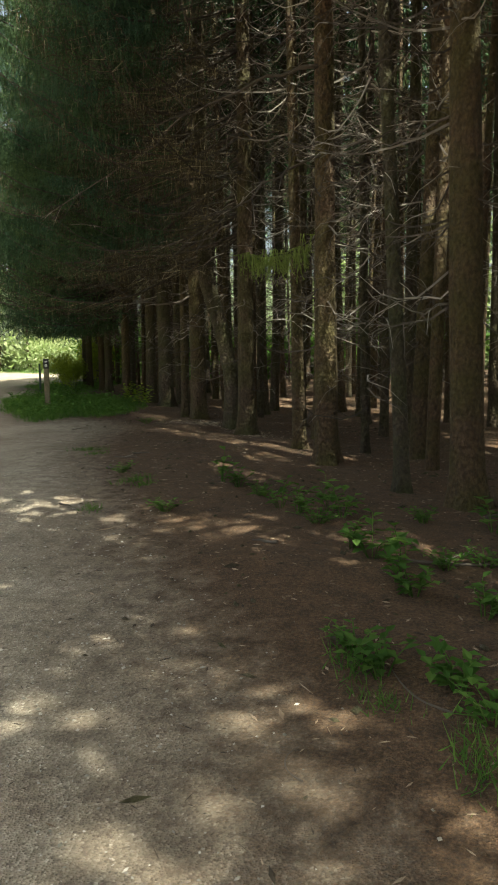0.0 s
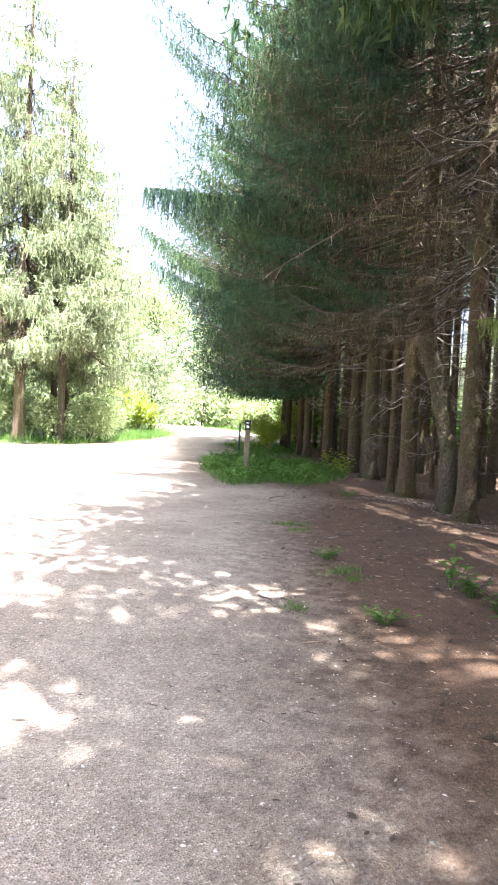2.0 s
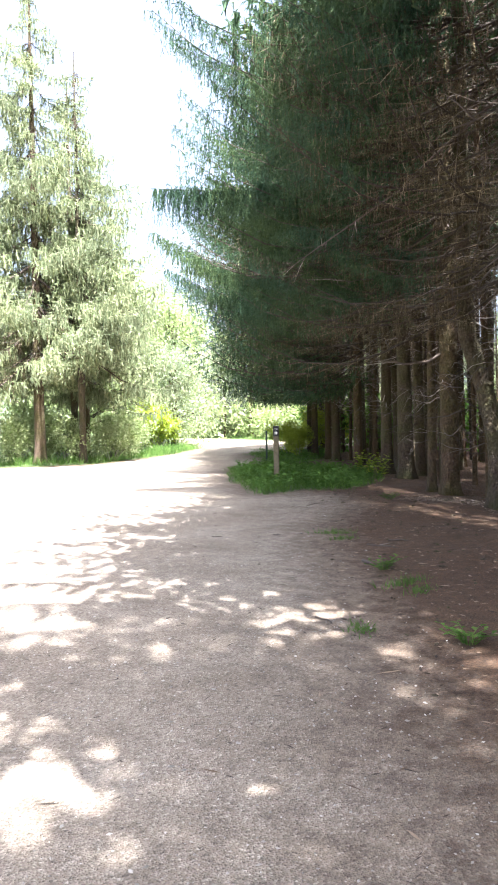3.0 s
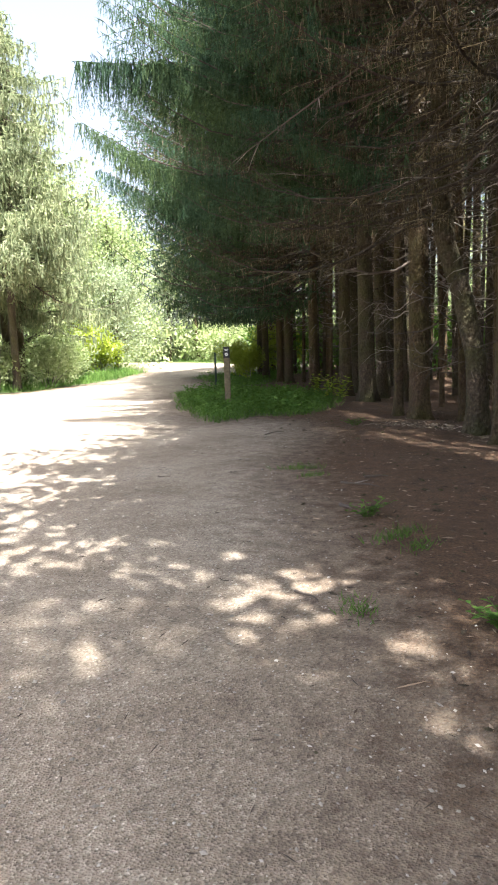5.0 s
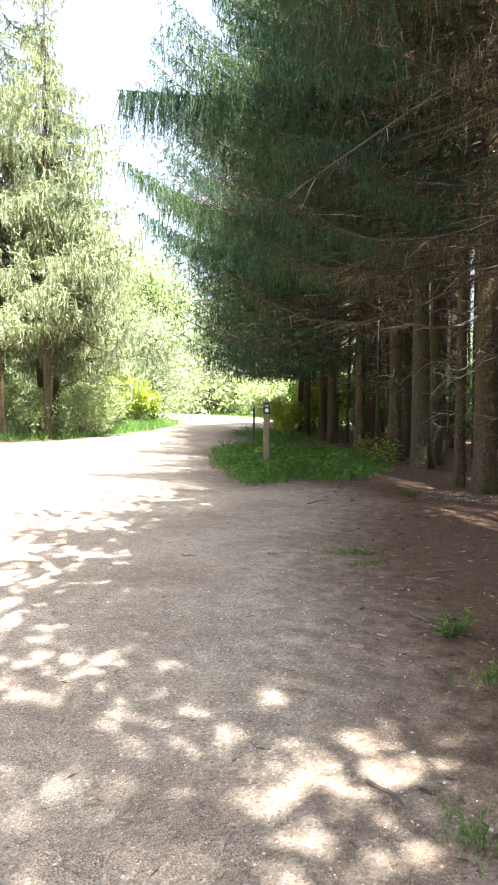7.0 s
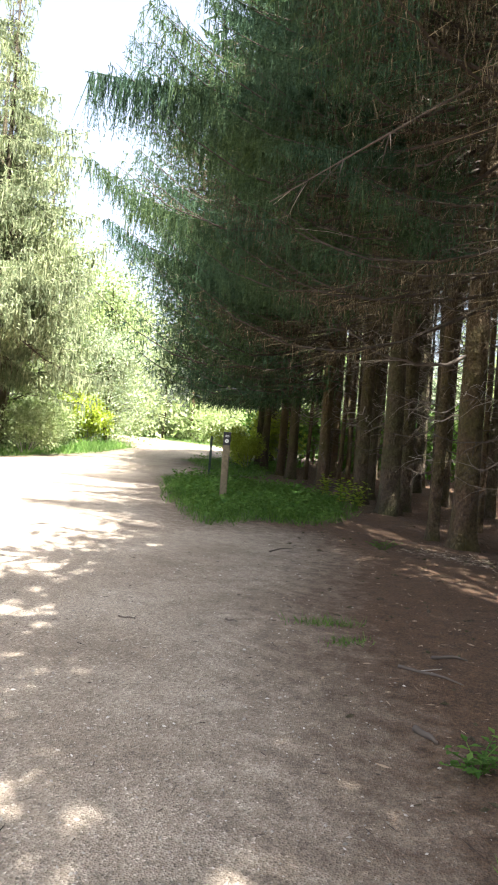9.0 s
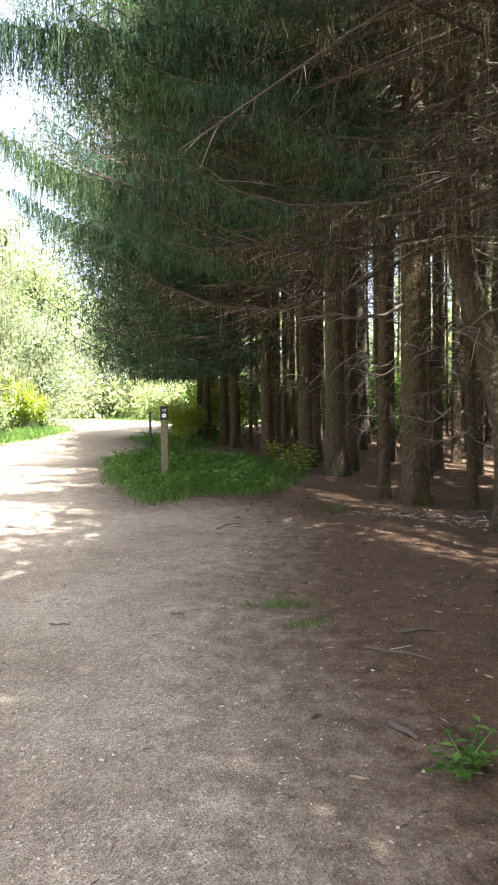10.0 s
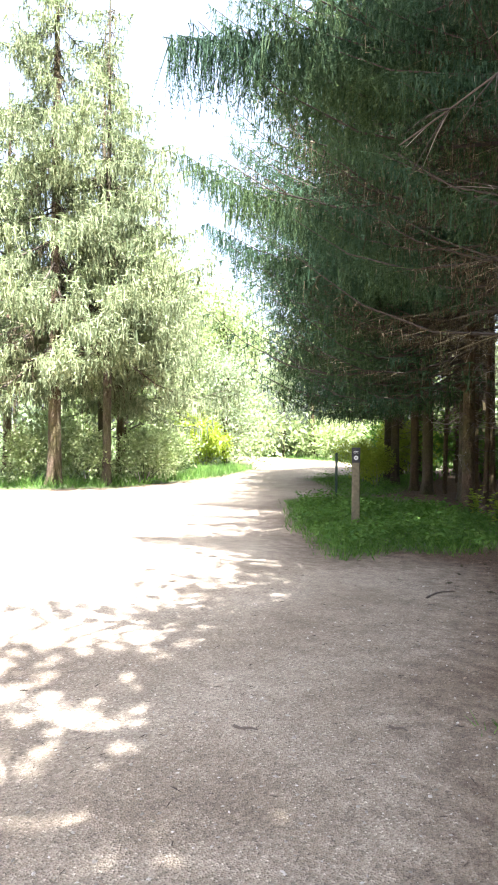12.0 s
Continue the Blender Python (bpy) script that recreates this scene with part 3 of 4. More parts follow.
dead_branch(EDGE_TREES[4], (0, 0, 5.0), (-1.9, -0.4, 4.7), 0.2, 0.025, 109, 12)
dead_branch(EDGE_TREES[4], (0, 0, 3.3), (-0.9, 0.5, 3.15), 0.1, 0.016, 110, 8)
dead_branch(EDGE_TREES[8], (0, 0, 3.4), (-1.3, -1.1, 2.9), 0.1, 0.016, 111, 12)
dead_branch(EDGE_TREES[9], (-0.75, 0.25, 4.6), (-2.6, -1.0, 3.9), 0.1, 0.016, 112, 12)
dead_branch(EDGE_TREES[10], (0, 0, 4.0), (-1.6, -1.9, 3.6), 0.15, 0.018, 113, 12)

# the stand behind the edge
picker = random.Random(4)
stand = [(e[0], e[1]) for e in EDGE_ROW]
DEEP_TRUNKS = [trunk_mesh(0.055 + 0.01 * k, 13.5 + 0.4 * k, (), (0.25 * math.sin(k * 2.1), 0.25 * math.cos(k * 1.3)), 0.6, k, 10, 12) for k in range(9)]
for _ in range(5000):
    u, w = picker.uniform(-9, 43), 0.8 + 25 * picker.random() ** 1.5
    x, y = 3.1 - 0.53 * u + 0.85 * w, 4.3 + 0.85 * u + 0.53 * w
    gap = 0.8 if w < 5 else 1.6
    if all((x - a) ** 2 + (y - b) ** 2 > gap ** 2 for a, b in stand) and len(stand) < 305 and inside(GRAVEL, [x], [y])[0] < -0.8:
        stand.append((x, y))
        t = thing("spruce_tree", "thin dark spruce stem standing deep in the forest", "tree", pose(x, y, ground_z(x, y), 0, 0, picker.uniform(0, 360)), group="spruces inside the forest")
        part("trunk", picker.choice(DEEP_TRUNKS), t)
        part("crown", HIGH_CROWNS[3] if w < 2.2 and -1 < u < 13 else picker.choice(HIGH_CROWNS[:3]), t)
        tagged(part("brushwood", DEAD[picker.randrange(3) if w < 2.5 else 3 + picker.randrange(2)], t, "thin grey leafless twigs"), kind="stuff")

# dead poles between the edge and the stand
for _ in range(1500):
    u, w = picker.uniform(-1, 30), picker.uniform(0.7, 11)
    x, y = 3.1 - 0.53 * u + 0.85 * w, 4.3 + 0.85 * u + 0.53 * w
    if all((x - a) ** 2 + (y - b) ** 2 > 0.7 ** 2 for a, b in stand) and len(stand) < 410 and inside(GRAVEL, [x], [y])[0] < -1.2:
        stand.append((x, y))
        t = thing("dead_spruce_pole", "thin dead spruce pole with bare twigs inside the forest", "dead tree", pose(x, y, ground_z(x, y), 0, 0, picker.uniform(0, 360)), group="dead poles inside the forest")
        part("trunk", picker.choice(DEEP_TRUNKS[:6]), t)
        tagged(part("brushwood", DEAD[3 + picker.randrange(2)], t, "thin grey leafless twigs"), kind="stuff")

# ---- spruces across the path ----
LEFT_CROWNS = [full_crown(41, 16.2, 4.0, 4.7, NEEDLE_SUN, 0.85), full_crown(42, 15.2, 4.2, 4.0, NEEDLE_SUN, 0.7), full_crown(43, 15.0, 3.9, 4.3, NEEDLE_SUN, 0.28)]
LEFT_TOPS = (16.2, 15.2, 15.0)
for i, (x, y, r, k, sc) in enumerate([(-17.9, 19.7, 0.22, 0, 1.0), (-16.9, 20.7, 0.15, 1, 0.92), (-19.0, 22.6, 0.17, 1, 0.95), (-21.5, 20.0, 0.2, 2, 0.95), (-21.0, 25.5, 0.18, 2, 0.85), (-25.5, 24, 0.2, 2, 1.0), (-24, 31, 0.2, 2, 0.85), (-26, 17, 0.2, 2, 1.05)]):
    t = thing("spruce_tree", "sunlit weeping spruce standing among leafy shrubs", "tree", Matrix.Translation((x, y, ground_z(x, y))), group="spruces across the path")
    part("trunk", trunk_mesh(r, LEFT_TOPS[k] * sc, (), (0, 0), 0.8, i), t)
    part("crown", LEFT_CROWNS[k], t, "hanging needle boughs, coloured pale as if in full sun", pose(0, 0, 0, 0, 0, i * 77) @ Matrix.Scale(sc, 4))


# ---- shrubs and far woods ----
def shrub_mesh(seed, w, h, count, leaf, mat):
    global rng
    rng = np.random.default_rng(seed)
    s = Soup()
    lobes = [(rng.uniform(-0.6, 0.6) * w, rng.uniform(-0.6, 0.6) * w, rng.uniform(0.3, 0.75) * h, rng.uniform(0.3, 0.5) * w) for _ in range(9)]
    for lx, ly, lz, lr in lobes:
        s.tube([(lx * 0.15, ly * 0.15, 0), (lx * 0.5, ly * 0.5, lz * 0.5), (lx, ly, lz)], [0.02, 0.012, 0.005], 4, 1)
        k = count // 9
        d = rng.normal(size=(k, 3))
        d /= np.linalg.norm(d, axis=1, keepdims=True)
        base = np.array([lx, ly, lz]) + d * (lr * rng.random(k) ** 0.4)[:, None] * np.array([1, 1, min(1.2, h / w * 0.9)])
        base[:, 2] = np.clip(base[:, 2], 0.03, None)
        s.leaves(base, d + rng.normal(scale=0.6, size=(k, 3)), rng.normal(size=(k, 3)) + (0, 0, 1.5), leaf * rng.uniform(0.6, 1.3, k), leaf * 0.6 * rng.uniform(0.7, 1.2, k), 0)
    return s.mesh("leaves", [mat, TWIG])


def shrub(x, y, me, label, turn, sc=1.0, name="shrub"):
    return thing(name, label, "shrub", pose(x, y, ground_z(x, y), 0, 0, turn) @ Matrix.Scale(sc, 4), me)


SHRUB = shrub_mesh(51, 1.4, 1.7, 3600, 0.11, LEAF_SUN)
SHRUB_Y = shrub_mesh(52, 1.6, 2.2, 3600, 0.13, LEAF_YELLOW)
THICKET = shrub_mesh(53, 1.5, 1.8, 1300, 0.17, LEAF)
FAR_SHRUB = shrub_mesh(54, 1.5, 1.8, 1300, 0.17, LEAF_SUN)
for i, (x, y, sc) in enumerate([(-17.8, 20.9, 0.9), (-16.9, 22.2, 0.85), (-19.0, 19.6, 0.9), (-18.2, 24.0, 1.0), (-20.6, 18.6, 1.0), (-22.5, 17.5, 1.1), (-19.5, 26.8, 1.0), (-21, 22.5, 1.2)]):
    shrub(x, y, SHRUB, "leafy green shrub under the spruces across the path", i * 53, sc)
for i, (x, y, sc) in enumerate([(-21.5, 31.5, 1.0), (-23.5, 33.5, 1.2), (-26.5, 38, 1.3), (-12.4, 30.5, 0.9), (-13.2, 34.0, 1.0), (-11.7, 26.4, 0.6), (-10.5, 24.6, 0.5)]):
    shrub(x, y, SHRUB_Y, "bright yellow-green sunlit shrub beside the path", i * 71, sc)


def broadleaf_meshes(seed, h, w, count, leaf, mat, clumps=18):
    """A leafy tree: the trunk with its limbs, and a crown of many small leaves in clumps."""
    global rng
    rng = np.random.default_rng(seed)
    wood, green = Soup(), Soup()
    wood.tube([(0, 0, -0.1), (0.1, 0, h * 0.3), (0.0, 0.1, h * 0.75)], [0.13, 0.1, 0.04], 7)
    k = count // clumps
    for _ in range(clumps):
        a, z = rng.uniform(0, 6.283), rng.uniform(0.12, 0.95) * h
        r = w * rng.uniform(0.3, 0.9) * (1.15 - z / h)
        c = np.array([math.cos(a) * r, math.sin(a) * r, z])
        wood.tube([(0, 0, z * 0.75), c * (0.5, 0.5, 0.95), c], [0.05, 0.03, 0.01], 4)
        base = c + rng.normal(size=(k, 3)) * w * 0.26
        base[:, 2] = np.abs(base[:, 2])
        way = rng.normal(size=(k, 3))
        way /= np.linalg.norm(way, axis=1, keepdims=True)
        green.tris(base, way, leaf * rng.uniform(0.7, 1.4, k), leaf * rng.uniform(0.6, 1.0, k))
    return wood.mesh("trunk", [BARK], True), green.mesh("crown", [mat])


def broadleaf(meshes, label, m, group):
    t = thing("broadleaf_tree", label, "tree", m, group=group)
    part("trunk", meshes[0], t)
    part("crown", meshes[1], t)


FAR = [broadleaf_meshes(61, 9, 3.2, 1500, 0.34, LEAF_SUN), broadleaf_meshes(62, 7, 3.0, 1500, 0.3, LEAF_PALE_SUN), broadleaf_meshes(63, 12, 3.6, 1800, 0.36, LEAF_SUN)]
BEND = [broadleaf_meshes(64, 9, 3.2, 9000, 0.15, LEAF_SUN, 34), broadleaf_meshes(65, 7.5, 3.0, 9000, 0.13, LEAF_PALE_SUN, 30)]
placed = []
for i in range(420):
    a, d = picker.uniform(0, 6.283), picker.uniform(38, 62)
    x, y = -10 + d * math.cos(a), 14 + d * math.sin(a)
    if inside(GRAVEL, [x], [y])[0] > -1.8 or any((x - p) ** 2 + (y - q) ** 2 < 9.5 for p, q in placed) or len(placed) > 120 or (x + 10) * 0.85 + (y - 26) * 0.53 > 2 and y < 34 and x < 14:
        continue
    placed.append((x, y))
    broadleaf(FAR[i % 3], "distant leafy green tree of the woods around", pose(x, y, 0, 0, 0, i * 67) @ Matrix.Scale(picker.uniform(0.8, 1.25), 4), "far trees")
broadleaf(BEND[1], "small tree with pale, sun-washed leaf colour and a dark thin trunk beyond the bend", pose(-30.5, 53.0, 0, 0, 0, 40), "trees at the bend")
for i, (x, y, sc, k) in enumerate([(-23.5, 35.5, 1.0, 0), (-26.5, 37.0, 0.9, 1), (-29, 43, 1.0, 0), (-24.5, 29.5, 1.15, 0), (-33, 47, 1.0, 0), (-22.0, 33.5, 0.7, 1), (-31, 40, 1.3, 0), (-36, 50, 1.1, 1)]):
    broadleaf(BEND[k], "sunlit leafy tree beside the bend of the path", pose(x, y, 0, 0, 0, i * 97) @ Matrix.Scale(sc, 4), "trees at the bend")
for i in range(30):
    x = -37 + i * 1.7 + picker.uniform(-0.4, 0.4)
    y = float(np.interp(x, [-38, -31, -26, -20, -12, 0, 20], [56, 54.5, 50.5, 46, 49.5, 54.5, 60])) + picker.uniform(0, 2.5)
    shrub(x, y, FAR_SHRUB, "low green undergrowth along the far edge of the path", i * 47, picker.uniform(1.1, 1.9))
for i in range(16):
    u, w = 27 + i * 1.0, picker.uniform(3, 13)
    shrub(3.1 - 0.53 * u + 0.85 * w, 4.3 + 0.85 * u + 0.53 * w, THICKET, "green thicket behind the dark forest stems", i * 71, picker.uniform(1.0, 1.7))
# shrubs that close the back of the forest
for i in range(26):
    u, w = -8 + i * 1.75 + picker.uniform(-0.5, 0.5), picker.uniform(15, 22)
    shrub(3.1 - 0.53 * u + 0.85 * w, 4.3 + 0.85 * u + 0.53 * w, THICKET, "green thicket behind the dark forest stems", i * 61, picker.uniform(1.5, 2.3))


# ---- marker posts ----
def box(s, x0, y0, z0, x1, y1, z1, slot=0, bev=0.006):
    """A box with chamfered upright edges."""
    ring = [(x0 + bev, y0), (x1 - bev, y0), (x1, y0 + bev), (x1, y1 - bev), (x1 - bev, y1), (x0 + bev, y1), (x0, y1 - bev), (x0, y0 + bev)]
    v = [(x, y, z) for z in (z0, z1 - bev) for x, y in ring] + [((x - (x0 + x1) / 2) * 0.94 + (x0 + x1) / 2, (y - (y0 + y1) / 2) * 0.94 + (y0 + y1) / 2, z1) for x, y in ring]
    f = [tuple(range(7, -1, -1)), tuple(range(16, 24))]
    for k in (0, 8):
        for j in range(8):
            f.append((k + j, k + (j + 1) % 8, k + 8 + (j + 1) % 8, k + 8 + j))
    s.add(v, f, slot)


def solid(name, mat, *boxes):
    s = Soup()
    for b in boxes:
        box(s, *b)
    return s.mesh(name, [mat])


def disc_mesh(name, r0, r1, mat, depth=0.003, n=28):
    """A flat ring, or a disc when r0 is nought, that faces -y."""
    s = Soup()
    a = np.arange(n) * 2 * np.pi / n
    rows = [(r, y) for r, y in ((r0, 0), (r0, -depth), (r1, -depth), (r1, 0))]
    v = [(r * math.cos(t), y, r * math.sin(t)) for r, y in rows for t in a]
    s.add(v, [(k * n + j, k * n + (j + 1) % n, (k + 1) * n + (j + 1) % n, (k + 1) * n + j) for k in range(3) for j in range(n)])
    return s.mesh(name, [mat])


def marker_post(x, y, turn):
    t = thing("trail_marker_post", "square weathered wooden trail post with a black sign cap", "post", pose(x, y, ground_z(x, y) - 0.05, 0, 0, turn))
    part("shaft", solid("shaft", POST_WOOD, (-0.063, -0.063, -0.2, 0.063, 0.063, 1.235, 0, 0.012)), t)
    plate = part("sign_plate", solid("sign_plate", BLACK, (-0.066, -0.072, 1.03, 0.066, -0.064, 1.25)), t, "black sign plate")
    part("cap", solid("cap", BLACK, (-0.07, -0.074, 1.237, 0.07, 0.068, 1.262, 0, 0.01)), t, "dark weathered cap")
    part("symbol", disc_mesh("symbol", 0.014, 0.034, WHITE), plate, "white round arrow symbol", pose(0, -0.0725, 1.105))
    part("symbol", solid("symbol", WHITE, (-0.005, -0.0755, 1.098, 0.005, -0.0725, 1.13, 0, 0.001)), plate)
    for k, (w, z) in enumerate(((0.075, 1.2), (0.06, 1.178))):
        part("lettering", solid("lettering", WHITE, (-w / 2, -0.0745, z, w / 2, -0.0722, z + 0.007, 0, 0.001)), plate)
    return t


marker_post(-7.31, 16.47, 25)
t = thing("steel_post", "thin dark green steel post standing in the grass", "post", pose(-10.1, 21.35, -0.02, 0, 0, 30))
part("shaft", solid("shaft", GREEN_STEEL, (-0.022, -0.022, -0.2, 0.022, 0.022, 1.08, 0, 0.004), (-0.03, -0.004, 0.0, 0.03, 0.004, 1.07, 0, 0.001)), t)


# ---- grass, weeds and litter ----
def scatter(polys, count, seed, margin=0.0):
    g = np.random.default_rng(seed)
    out = []
    for poly, n in zip(polys, count):
        xs, ys = [p[0] for p in poly], [p[1] for p in poly]
        x, y = g.uniform(min(xs), max(xs), n * 3), g.uniform(min(ys), max(ys), n * 3)
        keep = inside(poly, x, y) + g.normal(scale=0.12, size=n * 3) > margin
        out.append(np.stack([x[keep], y[keep]], 1)[:n])
    return np.concatenate(out)


def grass_field(name, label, polys, count, tall, seed):
    global rng
    rng = np.random.default_rng(seed)
    p = scatter(polys, count, seed)
    k = len(p)
    base = np.concatenate([p, height(p[:, 0], p[:, 1])[:, None] - 0.01], 1)
    d = np.stack([rng.normal(scale=0.5, size=k), rng.normal(scale=0.5, size=k), np.ones(k)], 1)
    d /= np.linalg.norm(d, axis=1, keepdims=True)
    s = Soup()
    hh = tall * rng.uniform(0.4, 1.3, k)
    s.tris(base, d, hh, 0.03 * hh + 0.004 + tall * 0.03)
    return tagged(new(name, s.mesh(name, [GRASS])), label, "grass", kind="stuff")


VERGE = [(-18.2, 18.3), (-17.1, 19.1), (-16.3, 20.5), (-16.6, 22.8), (-17.3, 26.2), (-20.2, 33.2), (-22, 33), (-19, 26), (-18.2, 22.5), (-18.5, 20.5), (-25, 16), (-24.2, 14.2)]
BACK_VERGE = [(-36, 53), (-31, 52.3), (-26, 48.2), (-20, 43.8), (-12, 47.3), (0, 52.2), (0, 56), (-36, 58)]
grass_field("grass", "lush green grass patch around the marker post", [ISLAND, STRIP], [11000, 5000], 0.17, 71)
grass_field("grass", "sunlit grass verge along the gravel", [VERGE, BACK_VERGE], [7000, 5000], 0.34, 72)


def leafy_mat(name, label, polys, count, seed):
    global rng
    rng = np.random.default_rng(seed)
    p = scatter(polys, count, seed, 0.15)
    k = len(p)
    base = np.concatenate([p, (height(p[:, 0], p[:, 1]) + rng.uniform(0.02, 0.26, k) * (0.4 + 0.6 * np.clip(ripple(p[:, 0] * 1.6, p[:, 1] * 1.6) + 0.5, 0, 1)))[:, None]], 1)
    a = rng.uniform(0, 6.283, k)
    s = Soup()
    s.leaves(base, np.stack([np.cos(a), np.sin(a), rng.uniform(-0.4, 0.5, k)], 1), np.tile((0, 0, 1.0), (k, 1)) + rng.normal(scale=0.3, size=(k, 3)), rng.uniform(0.05, 0.12, k), rng.uniform(0.03, 0.08, k))
    return tagged(new(name, s.mesh(name, [LEAF])), label, "plants", kind="stuff")


leafy_mat("ground_cover", "low broad-leaved green weeds between the grass", [ISLAND, STRIP], [5200, 2000], 73)


def weed_mesh(seed, stems, tall, leaf, mat=LEAF):
    """A small leafy weed: curved stems, with pairs of leaves along them."""
    global rng
    rng = np.random.default_rng(seed)
    s = Soup()
    for _ in range(stems):
        a, h, out = rng.uniform(0, 6.283), tall * rng.uniform(0.5, 1.0), rng.uniform(0.05, 0.22)
        pts = np.array([(0.02 * math.cos(a), 0.02 * math.sin(a), -0.02), (out * 0.4 * math.cos(a), out * 0.4 * math.sin(a), h * 0.55), (out * math.cos(a), out * math.sin(a), h)])
        s.tube(pts, [0.004, 0.003, 0.0015], 4, 1)
        k = rng.integers(4, 8)
        u = np.linspace(0.35, 1, k)
        base = np.stack([np.interp(u, [0, 0.5, 1], pts[:, i]) for i in range(3)], 1)
        b = a + np.arange(k) * 2.4 + rng.normal(scale=0.4, size=k)
        s.leaves(base, np.stack([np.cos(b), np.sin(b), rng.uniform(-0.3, 0.5, k)], 1), np.tile((0, 0, 1.0), (k, 1)), leaf * rng.uniform(0.6, 1.25, k), leaf * 0.62 * rng.uniform(0.8, 1.2, k), 0)
    return s.mesh("weed", [mat, GRASS])


WEEDS = [weed_mesh(81, 6, 0.28, 0.10), weed_mesh(82, 9, 0.2, 0.075), weed_mesh(83, 4, 0.34, 0.12), weed_mesh(84, 12, 0.12, 0.05)]
WEED_SPOTS = [(-0.72, 7.55, 2), (-0.5, 7.35, 1), (-0.25, 7.1, 3), (0.05, 6.55, 0), (0.25, 6.25, 1), (0.5, 6.35, 2), (0.62, 6.15, 0), (0.45, 5.9, 3), (0.75, 5.25, 1), (0.9, 5.0, 0), (1.1, 4.65, 2), (1.15, 4.45, 1), (1.35, 4.95, 3),
              (0.88, 3.65, 3), (1.0, 3.4, 1), (1.3, 3.3, 1), (1.4, 3.05, 3), (1.5, 4.2, 1), (-3.7, 13.5, 3), (1.75, 5.9, 0), (1.6, 5.1, 3), (1.25, 6.0, 3), (-0.9, 6.25, 3), (-2.02, 8.08, 3)]
for i, (x, y, k) in enumerate(WEED_SPOTS):
    thing("weed", "small broad-leaved green weed on the forest floor", "plant", pose(x, y, ground_z(x, y), 0, 0, i * 83), WEEDS[k], "weeds at the forest edge")
YELLOW_WEED = weed_mesh(85, 14, 0.55, 0.11, LEAF_YELLOW)
for i, (x, y) in enumerate([(-5.0, 16.9), (-5.35, 17.3), (-6.0, 18.4)]):
    thing("weed", "sunlit yellow-green weed at the foot of a spruce", "plant", pose(x, y, ground_z(x, y), 0, 0, i * 120), YELLOW_WEED)


def tuft_mesh(seed, count, tall, wide):
    global rng
    rng = np.random.default_rng(seed)
    base = np.concatenate([rng.normal(scale=(wide, wide * 0.45), size=(count, 2)), np.full((count, 1), -0.01)], 1)
    d = np.concatenate([rng.normal(scale=0.55, size=(count, 2)), np.ones((count, 1))], 1)
    d /= np.linalg.norm(d, axis=1, keepdims=True)
    s = Soup()
    s.tris(base, d, tall * rng.uniform(0.5, 1.3, count), np.full(count, 0.007))
    return s.mesh("grass_tuft", [GRASS])


TUFTS = [tuft_mesh(86, 170, 0.09, 0.11), tuft_mesh(87, 120, 0.07, 0.09)]
for i, (x, y, k) in enumerate([(-3.25, 9.86, 0), (-2.98, 9.55, 1), (-1.68, 7.6, 0), (-1.5, 7.42, 1), (1.32, 2.8, 0), (0.85, 3.55, 0), (-1.6, 6.3, 1), (1.0, 3.2, 1)]):
    thing("grass_tuft", "small tuft of short green grass on bare soil", "grass", pose(x, y, ground_z(x, y), 0, 0, 30 + i * 15), TUFTS[k], "grass tufts beside the gravel", "stuff")


def stick(x, y, turn, length, radius, bow, label, mat=TWIG, forks=0):
    """A fallen stick that lies along the ground."""
    t = np.linspace(-0.5, 0.5, 8)
    s = Soup()
    px, py = length * t, bow * np.cos(t * math.pi) * length
    c, d = math.cos(radians(turn)), math.sin(radians(turn))
    wx, wy = x + c * px - d * py, y + d * px + c * py
    pts = np.stack([wx - x, wy - y, height(wx, wy) - ground_z(x, y) + radius * 0.8 + 0.004 * np.sin(t * 9)], 1)
    s.tube(pts, radius * np.interp(t, [-0.5, 0, 0.5], [1, 0.9, 0.4]), 6, 0)
    for k in range(forks):
        b = pts[2 + k * 2]
        s.tube([b, b + np.array((0.3 * length * c - 0.18 * length * d, 0.3 * length * d + 0.18 * length * c, 0.03))], [radius * 0.5, radius * 0.2], 5, 0)
    return thing("stick", label, "stick", Matrix.Translation((x, y, ground_z(x, y))), s.mesh("stick", [mat], True))


stick(-1.89, 6.38, -25, 0.17, 0.008, 0.08, "short dark fallen stick on the gravel")
stick(-4.41, 9.11, 20, 0.12, 0.007, -0.05, "short dark fallen stick on the gravel")
stick(-3.82, 9.52, 10, 0.09, 0.007, 0.03, "short dark fallen stick on the gravel")
stick(-4.62, 12.5, 75, 0.42, 0.009, 0.14, "curved dark fallen branch on the pale gravel", TWIG, 1)
stick(1.5, 5.05, 12, 0.95, 0.012, 0.04, "long pale fallen branch among the weeds", TWIG, 2)
stick(2.0, 6.6, 50, 0.8, 0.02, 0.03, "pale fallen branch at the foot of a spruce", TWIG, 1)
stick(-2.34, 9.55, 25, 0.22, 0.012, 0.2, "curled piece of pale bark on the soil", TWIG)
stick(-2.27, 8.32, -40, 0.16, 0.016, 0.05, "chip of pale wood on the soil", TWIG)
stick(-2.4, 9.18, -15, 0.4, 0.01, 0.04, "thin dark fallen stick on the soil", TWIG, 1)
stick(1.15, 3.3, 120, 0.45, 0.005, 0.1, "thin dry grass stalk on the soil", TWIG)
stick(0.75, 2.75, 100, 0.22, 0.003, 0.25, "thin dry grass stalk on the soil", TWIG)
stick(0.15, 5.3, 160, 0.2, 0.012, 0.05, "short brown fallen stick on the soil", TWIG)
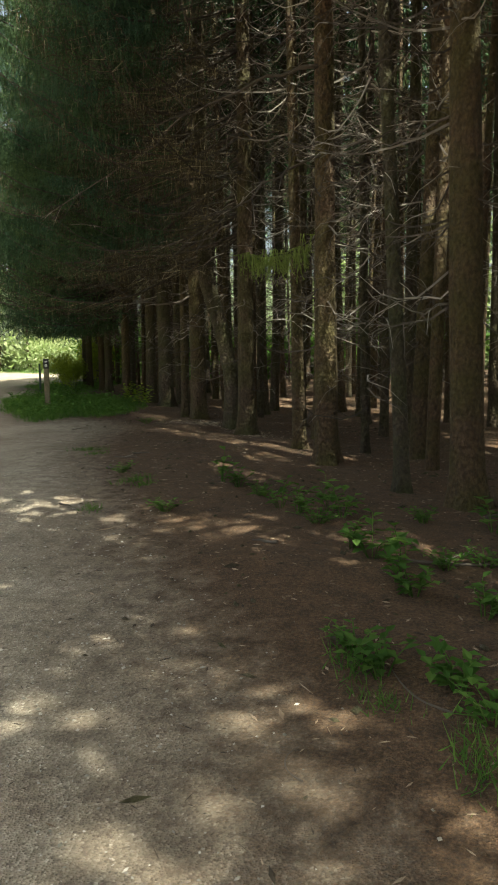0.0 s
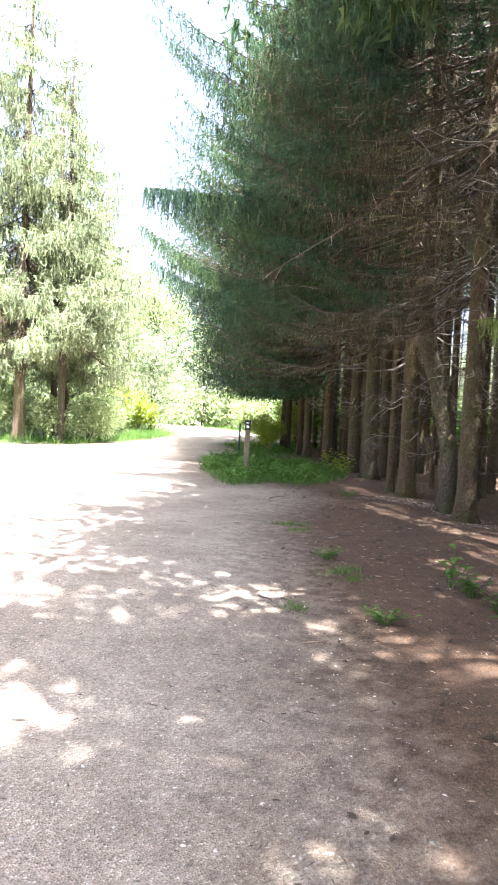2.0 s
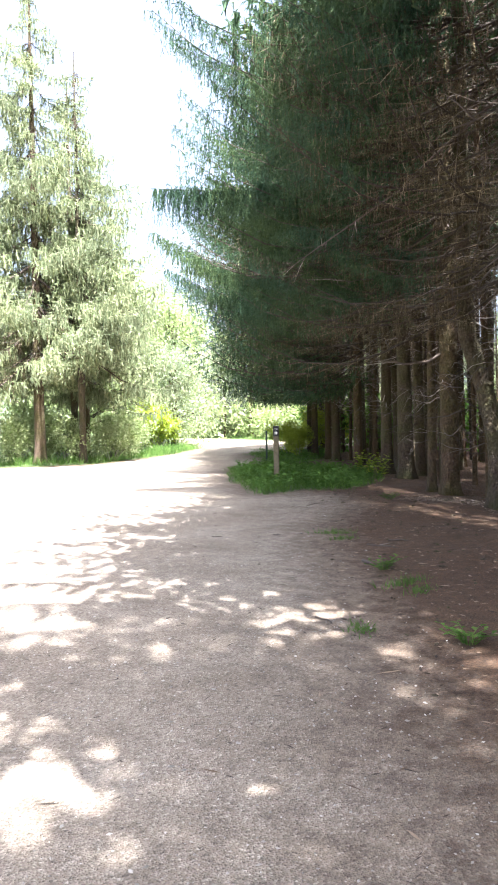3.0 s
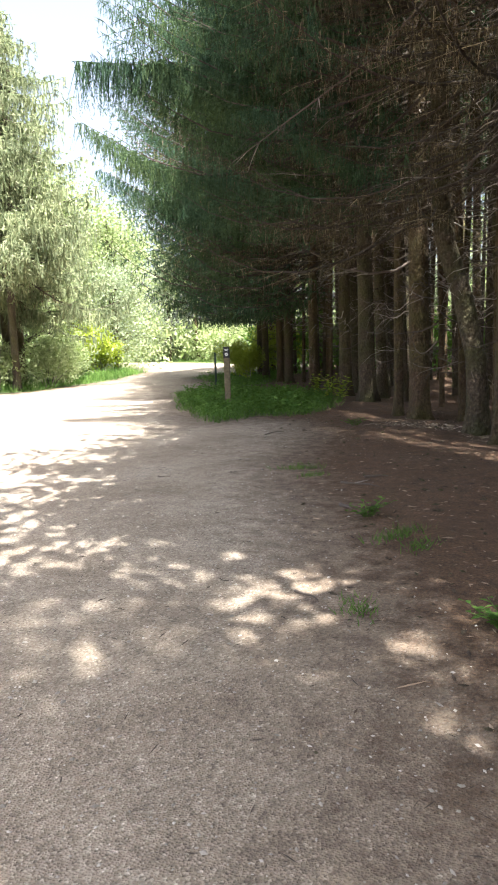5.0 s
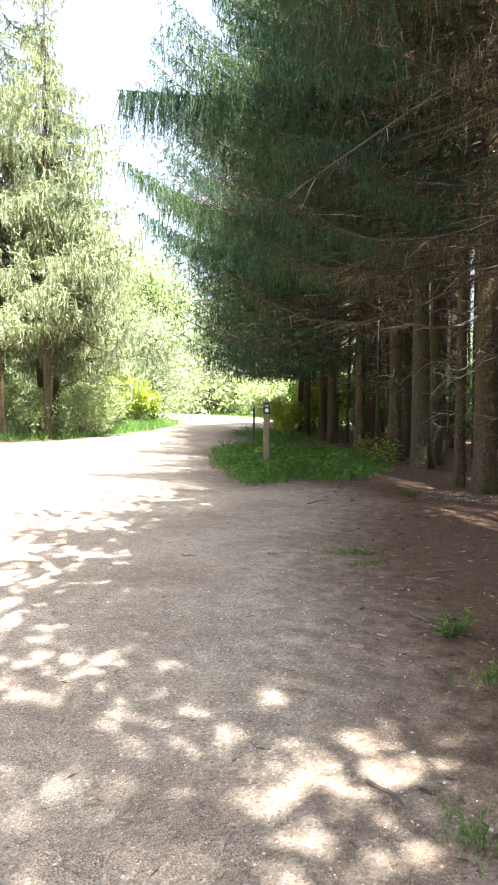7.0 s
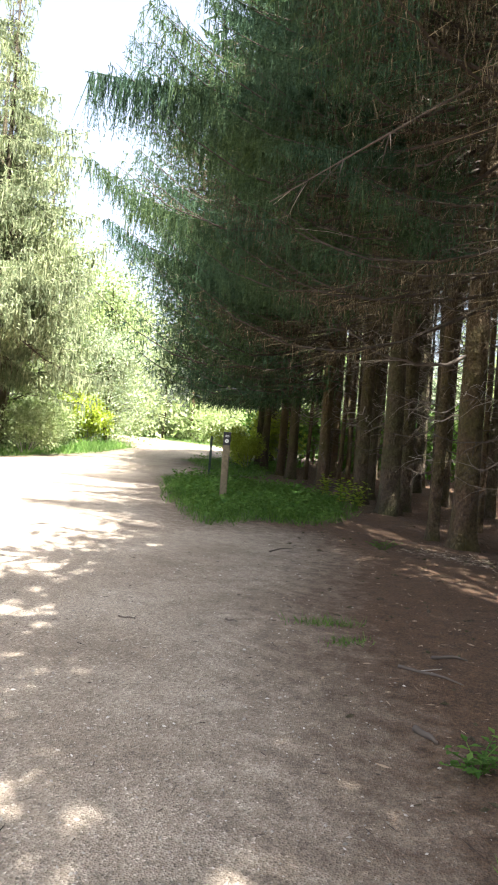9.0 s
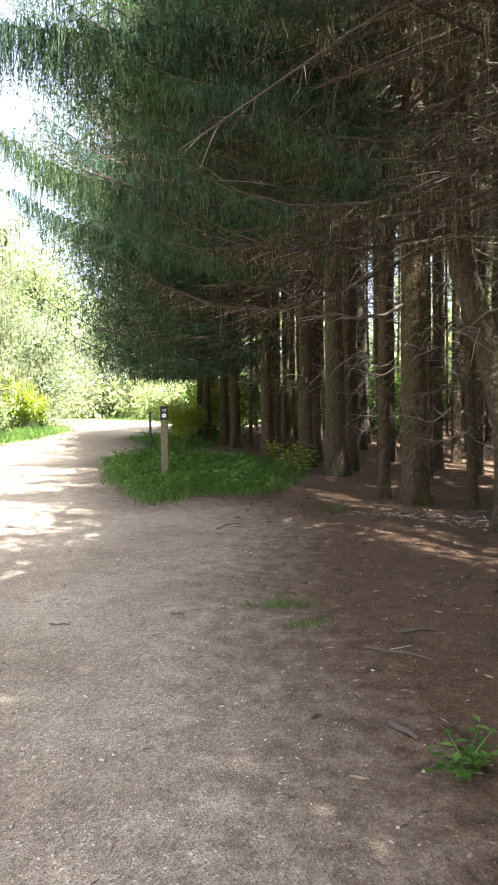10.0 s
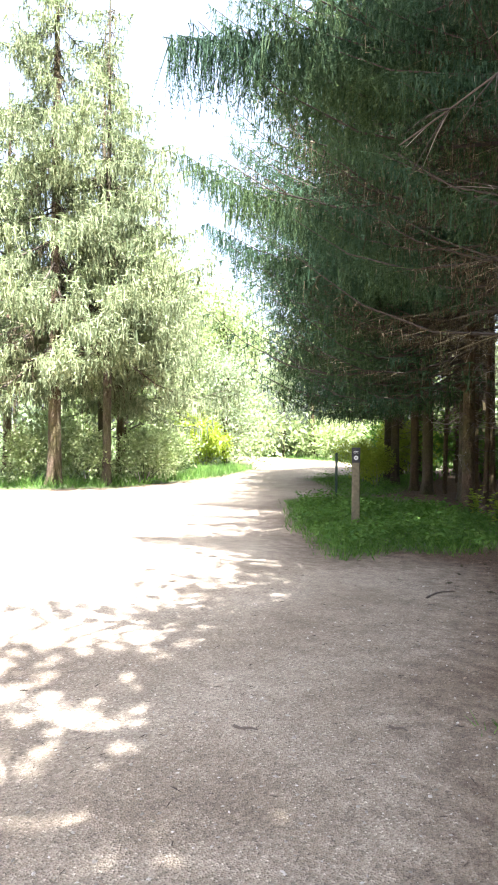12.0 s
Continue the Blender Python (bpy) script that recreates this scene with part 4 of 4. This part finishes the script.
stick(-6.9, 22.2, 30, 0.9, 0.03, 0.15, "pale dead root under the spruces", TWIG, 3)


def litter(name, label, category, pick, count, area, seed, mat, size, flat):
    """Crumbs of one kind strewn over the ground: squashed six-pointed grains."""
    g = np.random.default_rng(seed)
    x, y = g.uniform(area[0], area[1], count * 4), g.uniform(area[2], area[3], count * 4)
    keep = pick(x, y, g)
    x, y = x[keep][:count], y[keep][:count]
    k = len(x)
    r = size * np.exp(np.clip(g.normal(scale=0.4, size=k), -0.8, 0.8))
    a = g.uniform(0, 6.283, k)
    long = r * g.uniform(1.0, flat[0], k)
    low = r * flat[1]
    c = np.stack([x, y, height(x, y) + low * 0.35], 1)
    ax = np.stack([np.cos(a), np.sin(a), g.normal(scale=0.08, size=k)], 1) * long[:, None]
    ay = np.stack([-np.sin(a), np.cos(a), g.normal(scale=0.08, size=k)], 1) * (r * g.uniform(0.55, 1.0, k) * flat[2])[:, None]
    az = np.stack([np.zeros(k), np.zeros(k), low], 1)
    v = np.stack([c + ax, c + ay, c - ax, c - ay, c + az, c - az], 1).reshape(-1, 3)
    b = np.arange(k)[:, None] * 6
    f = np.concatenate([b + t for t in ((0, 1, 4), (1, 2, 4), (2, 3, 4), (3, 0, 4), (1, 0, 5), (2, 1, 5), (3, 2, 5), (0, 3, 5))], 0)
    me = bpy.data.meshes.new(name)
    me.from_pydata(v.tolist(), [], f.tolist())
    me.materials.append(mat)
    return tagged(new(name, me), label, category, kind="stuff")


litter("pebbles", "fine grey and pale pebbles on the gravel path", "pebbles", lambda x, y, g: (inside(GRAVEL, x, y) > g.normal(scale=0.3, size=len(x))) & (g.random(len(x)) < np.clip(1.2 - np.hypot(x + 1, y - 5) / 9, 0.06, 1)),
       9500, (-8, 1.5, 1.5, 14), 91, STONE, 0.005, (1.5, 0.6, 1.0))
litter("wood_chips", "dry brown needles, bark crumbs and chips on the soil", "litter", lambda x, y, g: (inside(GRAVEL, x, y) < g.normal(scale=0.25, size=len(x))) & (inside(ISLAND, x, y) < 0.1) & (g.random(len(x)) < np.clip(1.3 - np.hypot(x - 0, y - 6) / 10, 0.15, 1)),
       9000, (-6, 5, 1.5, 18), 92, LITTER, 0.010, (2.2, 0.3, 0.5))
litter("fallen_twigs", "thin dead twigs strewn over the forest floor", "litter", lambda x, y, g: (inside(GRAVEL, x, y) < g.normal(scale=0.4, size=len(x)) - 0.1) & (inside(ISLAND, x, y) < 0.1),
       3200, (-7, 6, 1.5, 21), 93, LITTER, 0.006, (7.5, 0.4, 0.35))


# a ridge of dry twigs and needles raked up before the stems, paled as if sunlit
RIDGE = [(-3.5, 13.5), (-2.9, 13.35), (-2.1, 12.75), (-1.2, 11.6), (-0.9, 11.7), (-1.7, 13.0), (-2.7, 13.75), (-3.4, 13.9)]
litter("dry_twig_ridge", "low ridge of dry twigs and needles, coloured pale as if sunlit", "litter", lambda x, y, g: inside(RIDGE, x, y) > g.normal(scale=0.1, size=len(x)), 1500, (-3.8, -0.6, 11.2, 14.2), 94, SUNLIT_LITTER, 0.008, (5.0, 0.5, 0.35))
litter("bark_crumbs", "dark bark crumbs and cones on the soil", "litter", lambda x, y, g: (inside(GRAVEL, x, y) < g.normal(scale=0.3, size=len(x)) - 0.1) & (inside(ISLAND, x, y) < 0), 900, (-6, 4, 1.5, 15), 95, BARK, 0.017, (2.0, 0.5, 0.8))
litter("needle_crumbs", "dark fallen needles and twig ends scattered on the gravel", "litter", lambda x, y, g: (inside(GRAVEL, x, y) > 0) & (g.random(len(x)) < np.clip(1.3 + (0.85 * (x - 3.1) + 0.53 * (y - 4.3)) / 6, 0.1, 1)), 1500, (-7, 1.5, 1.5, 13), 96, LIMB, 0.0035, (8.0, 0.6, 0.4))
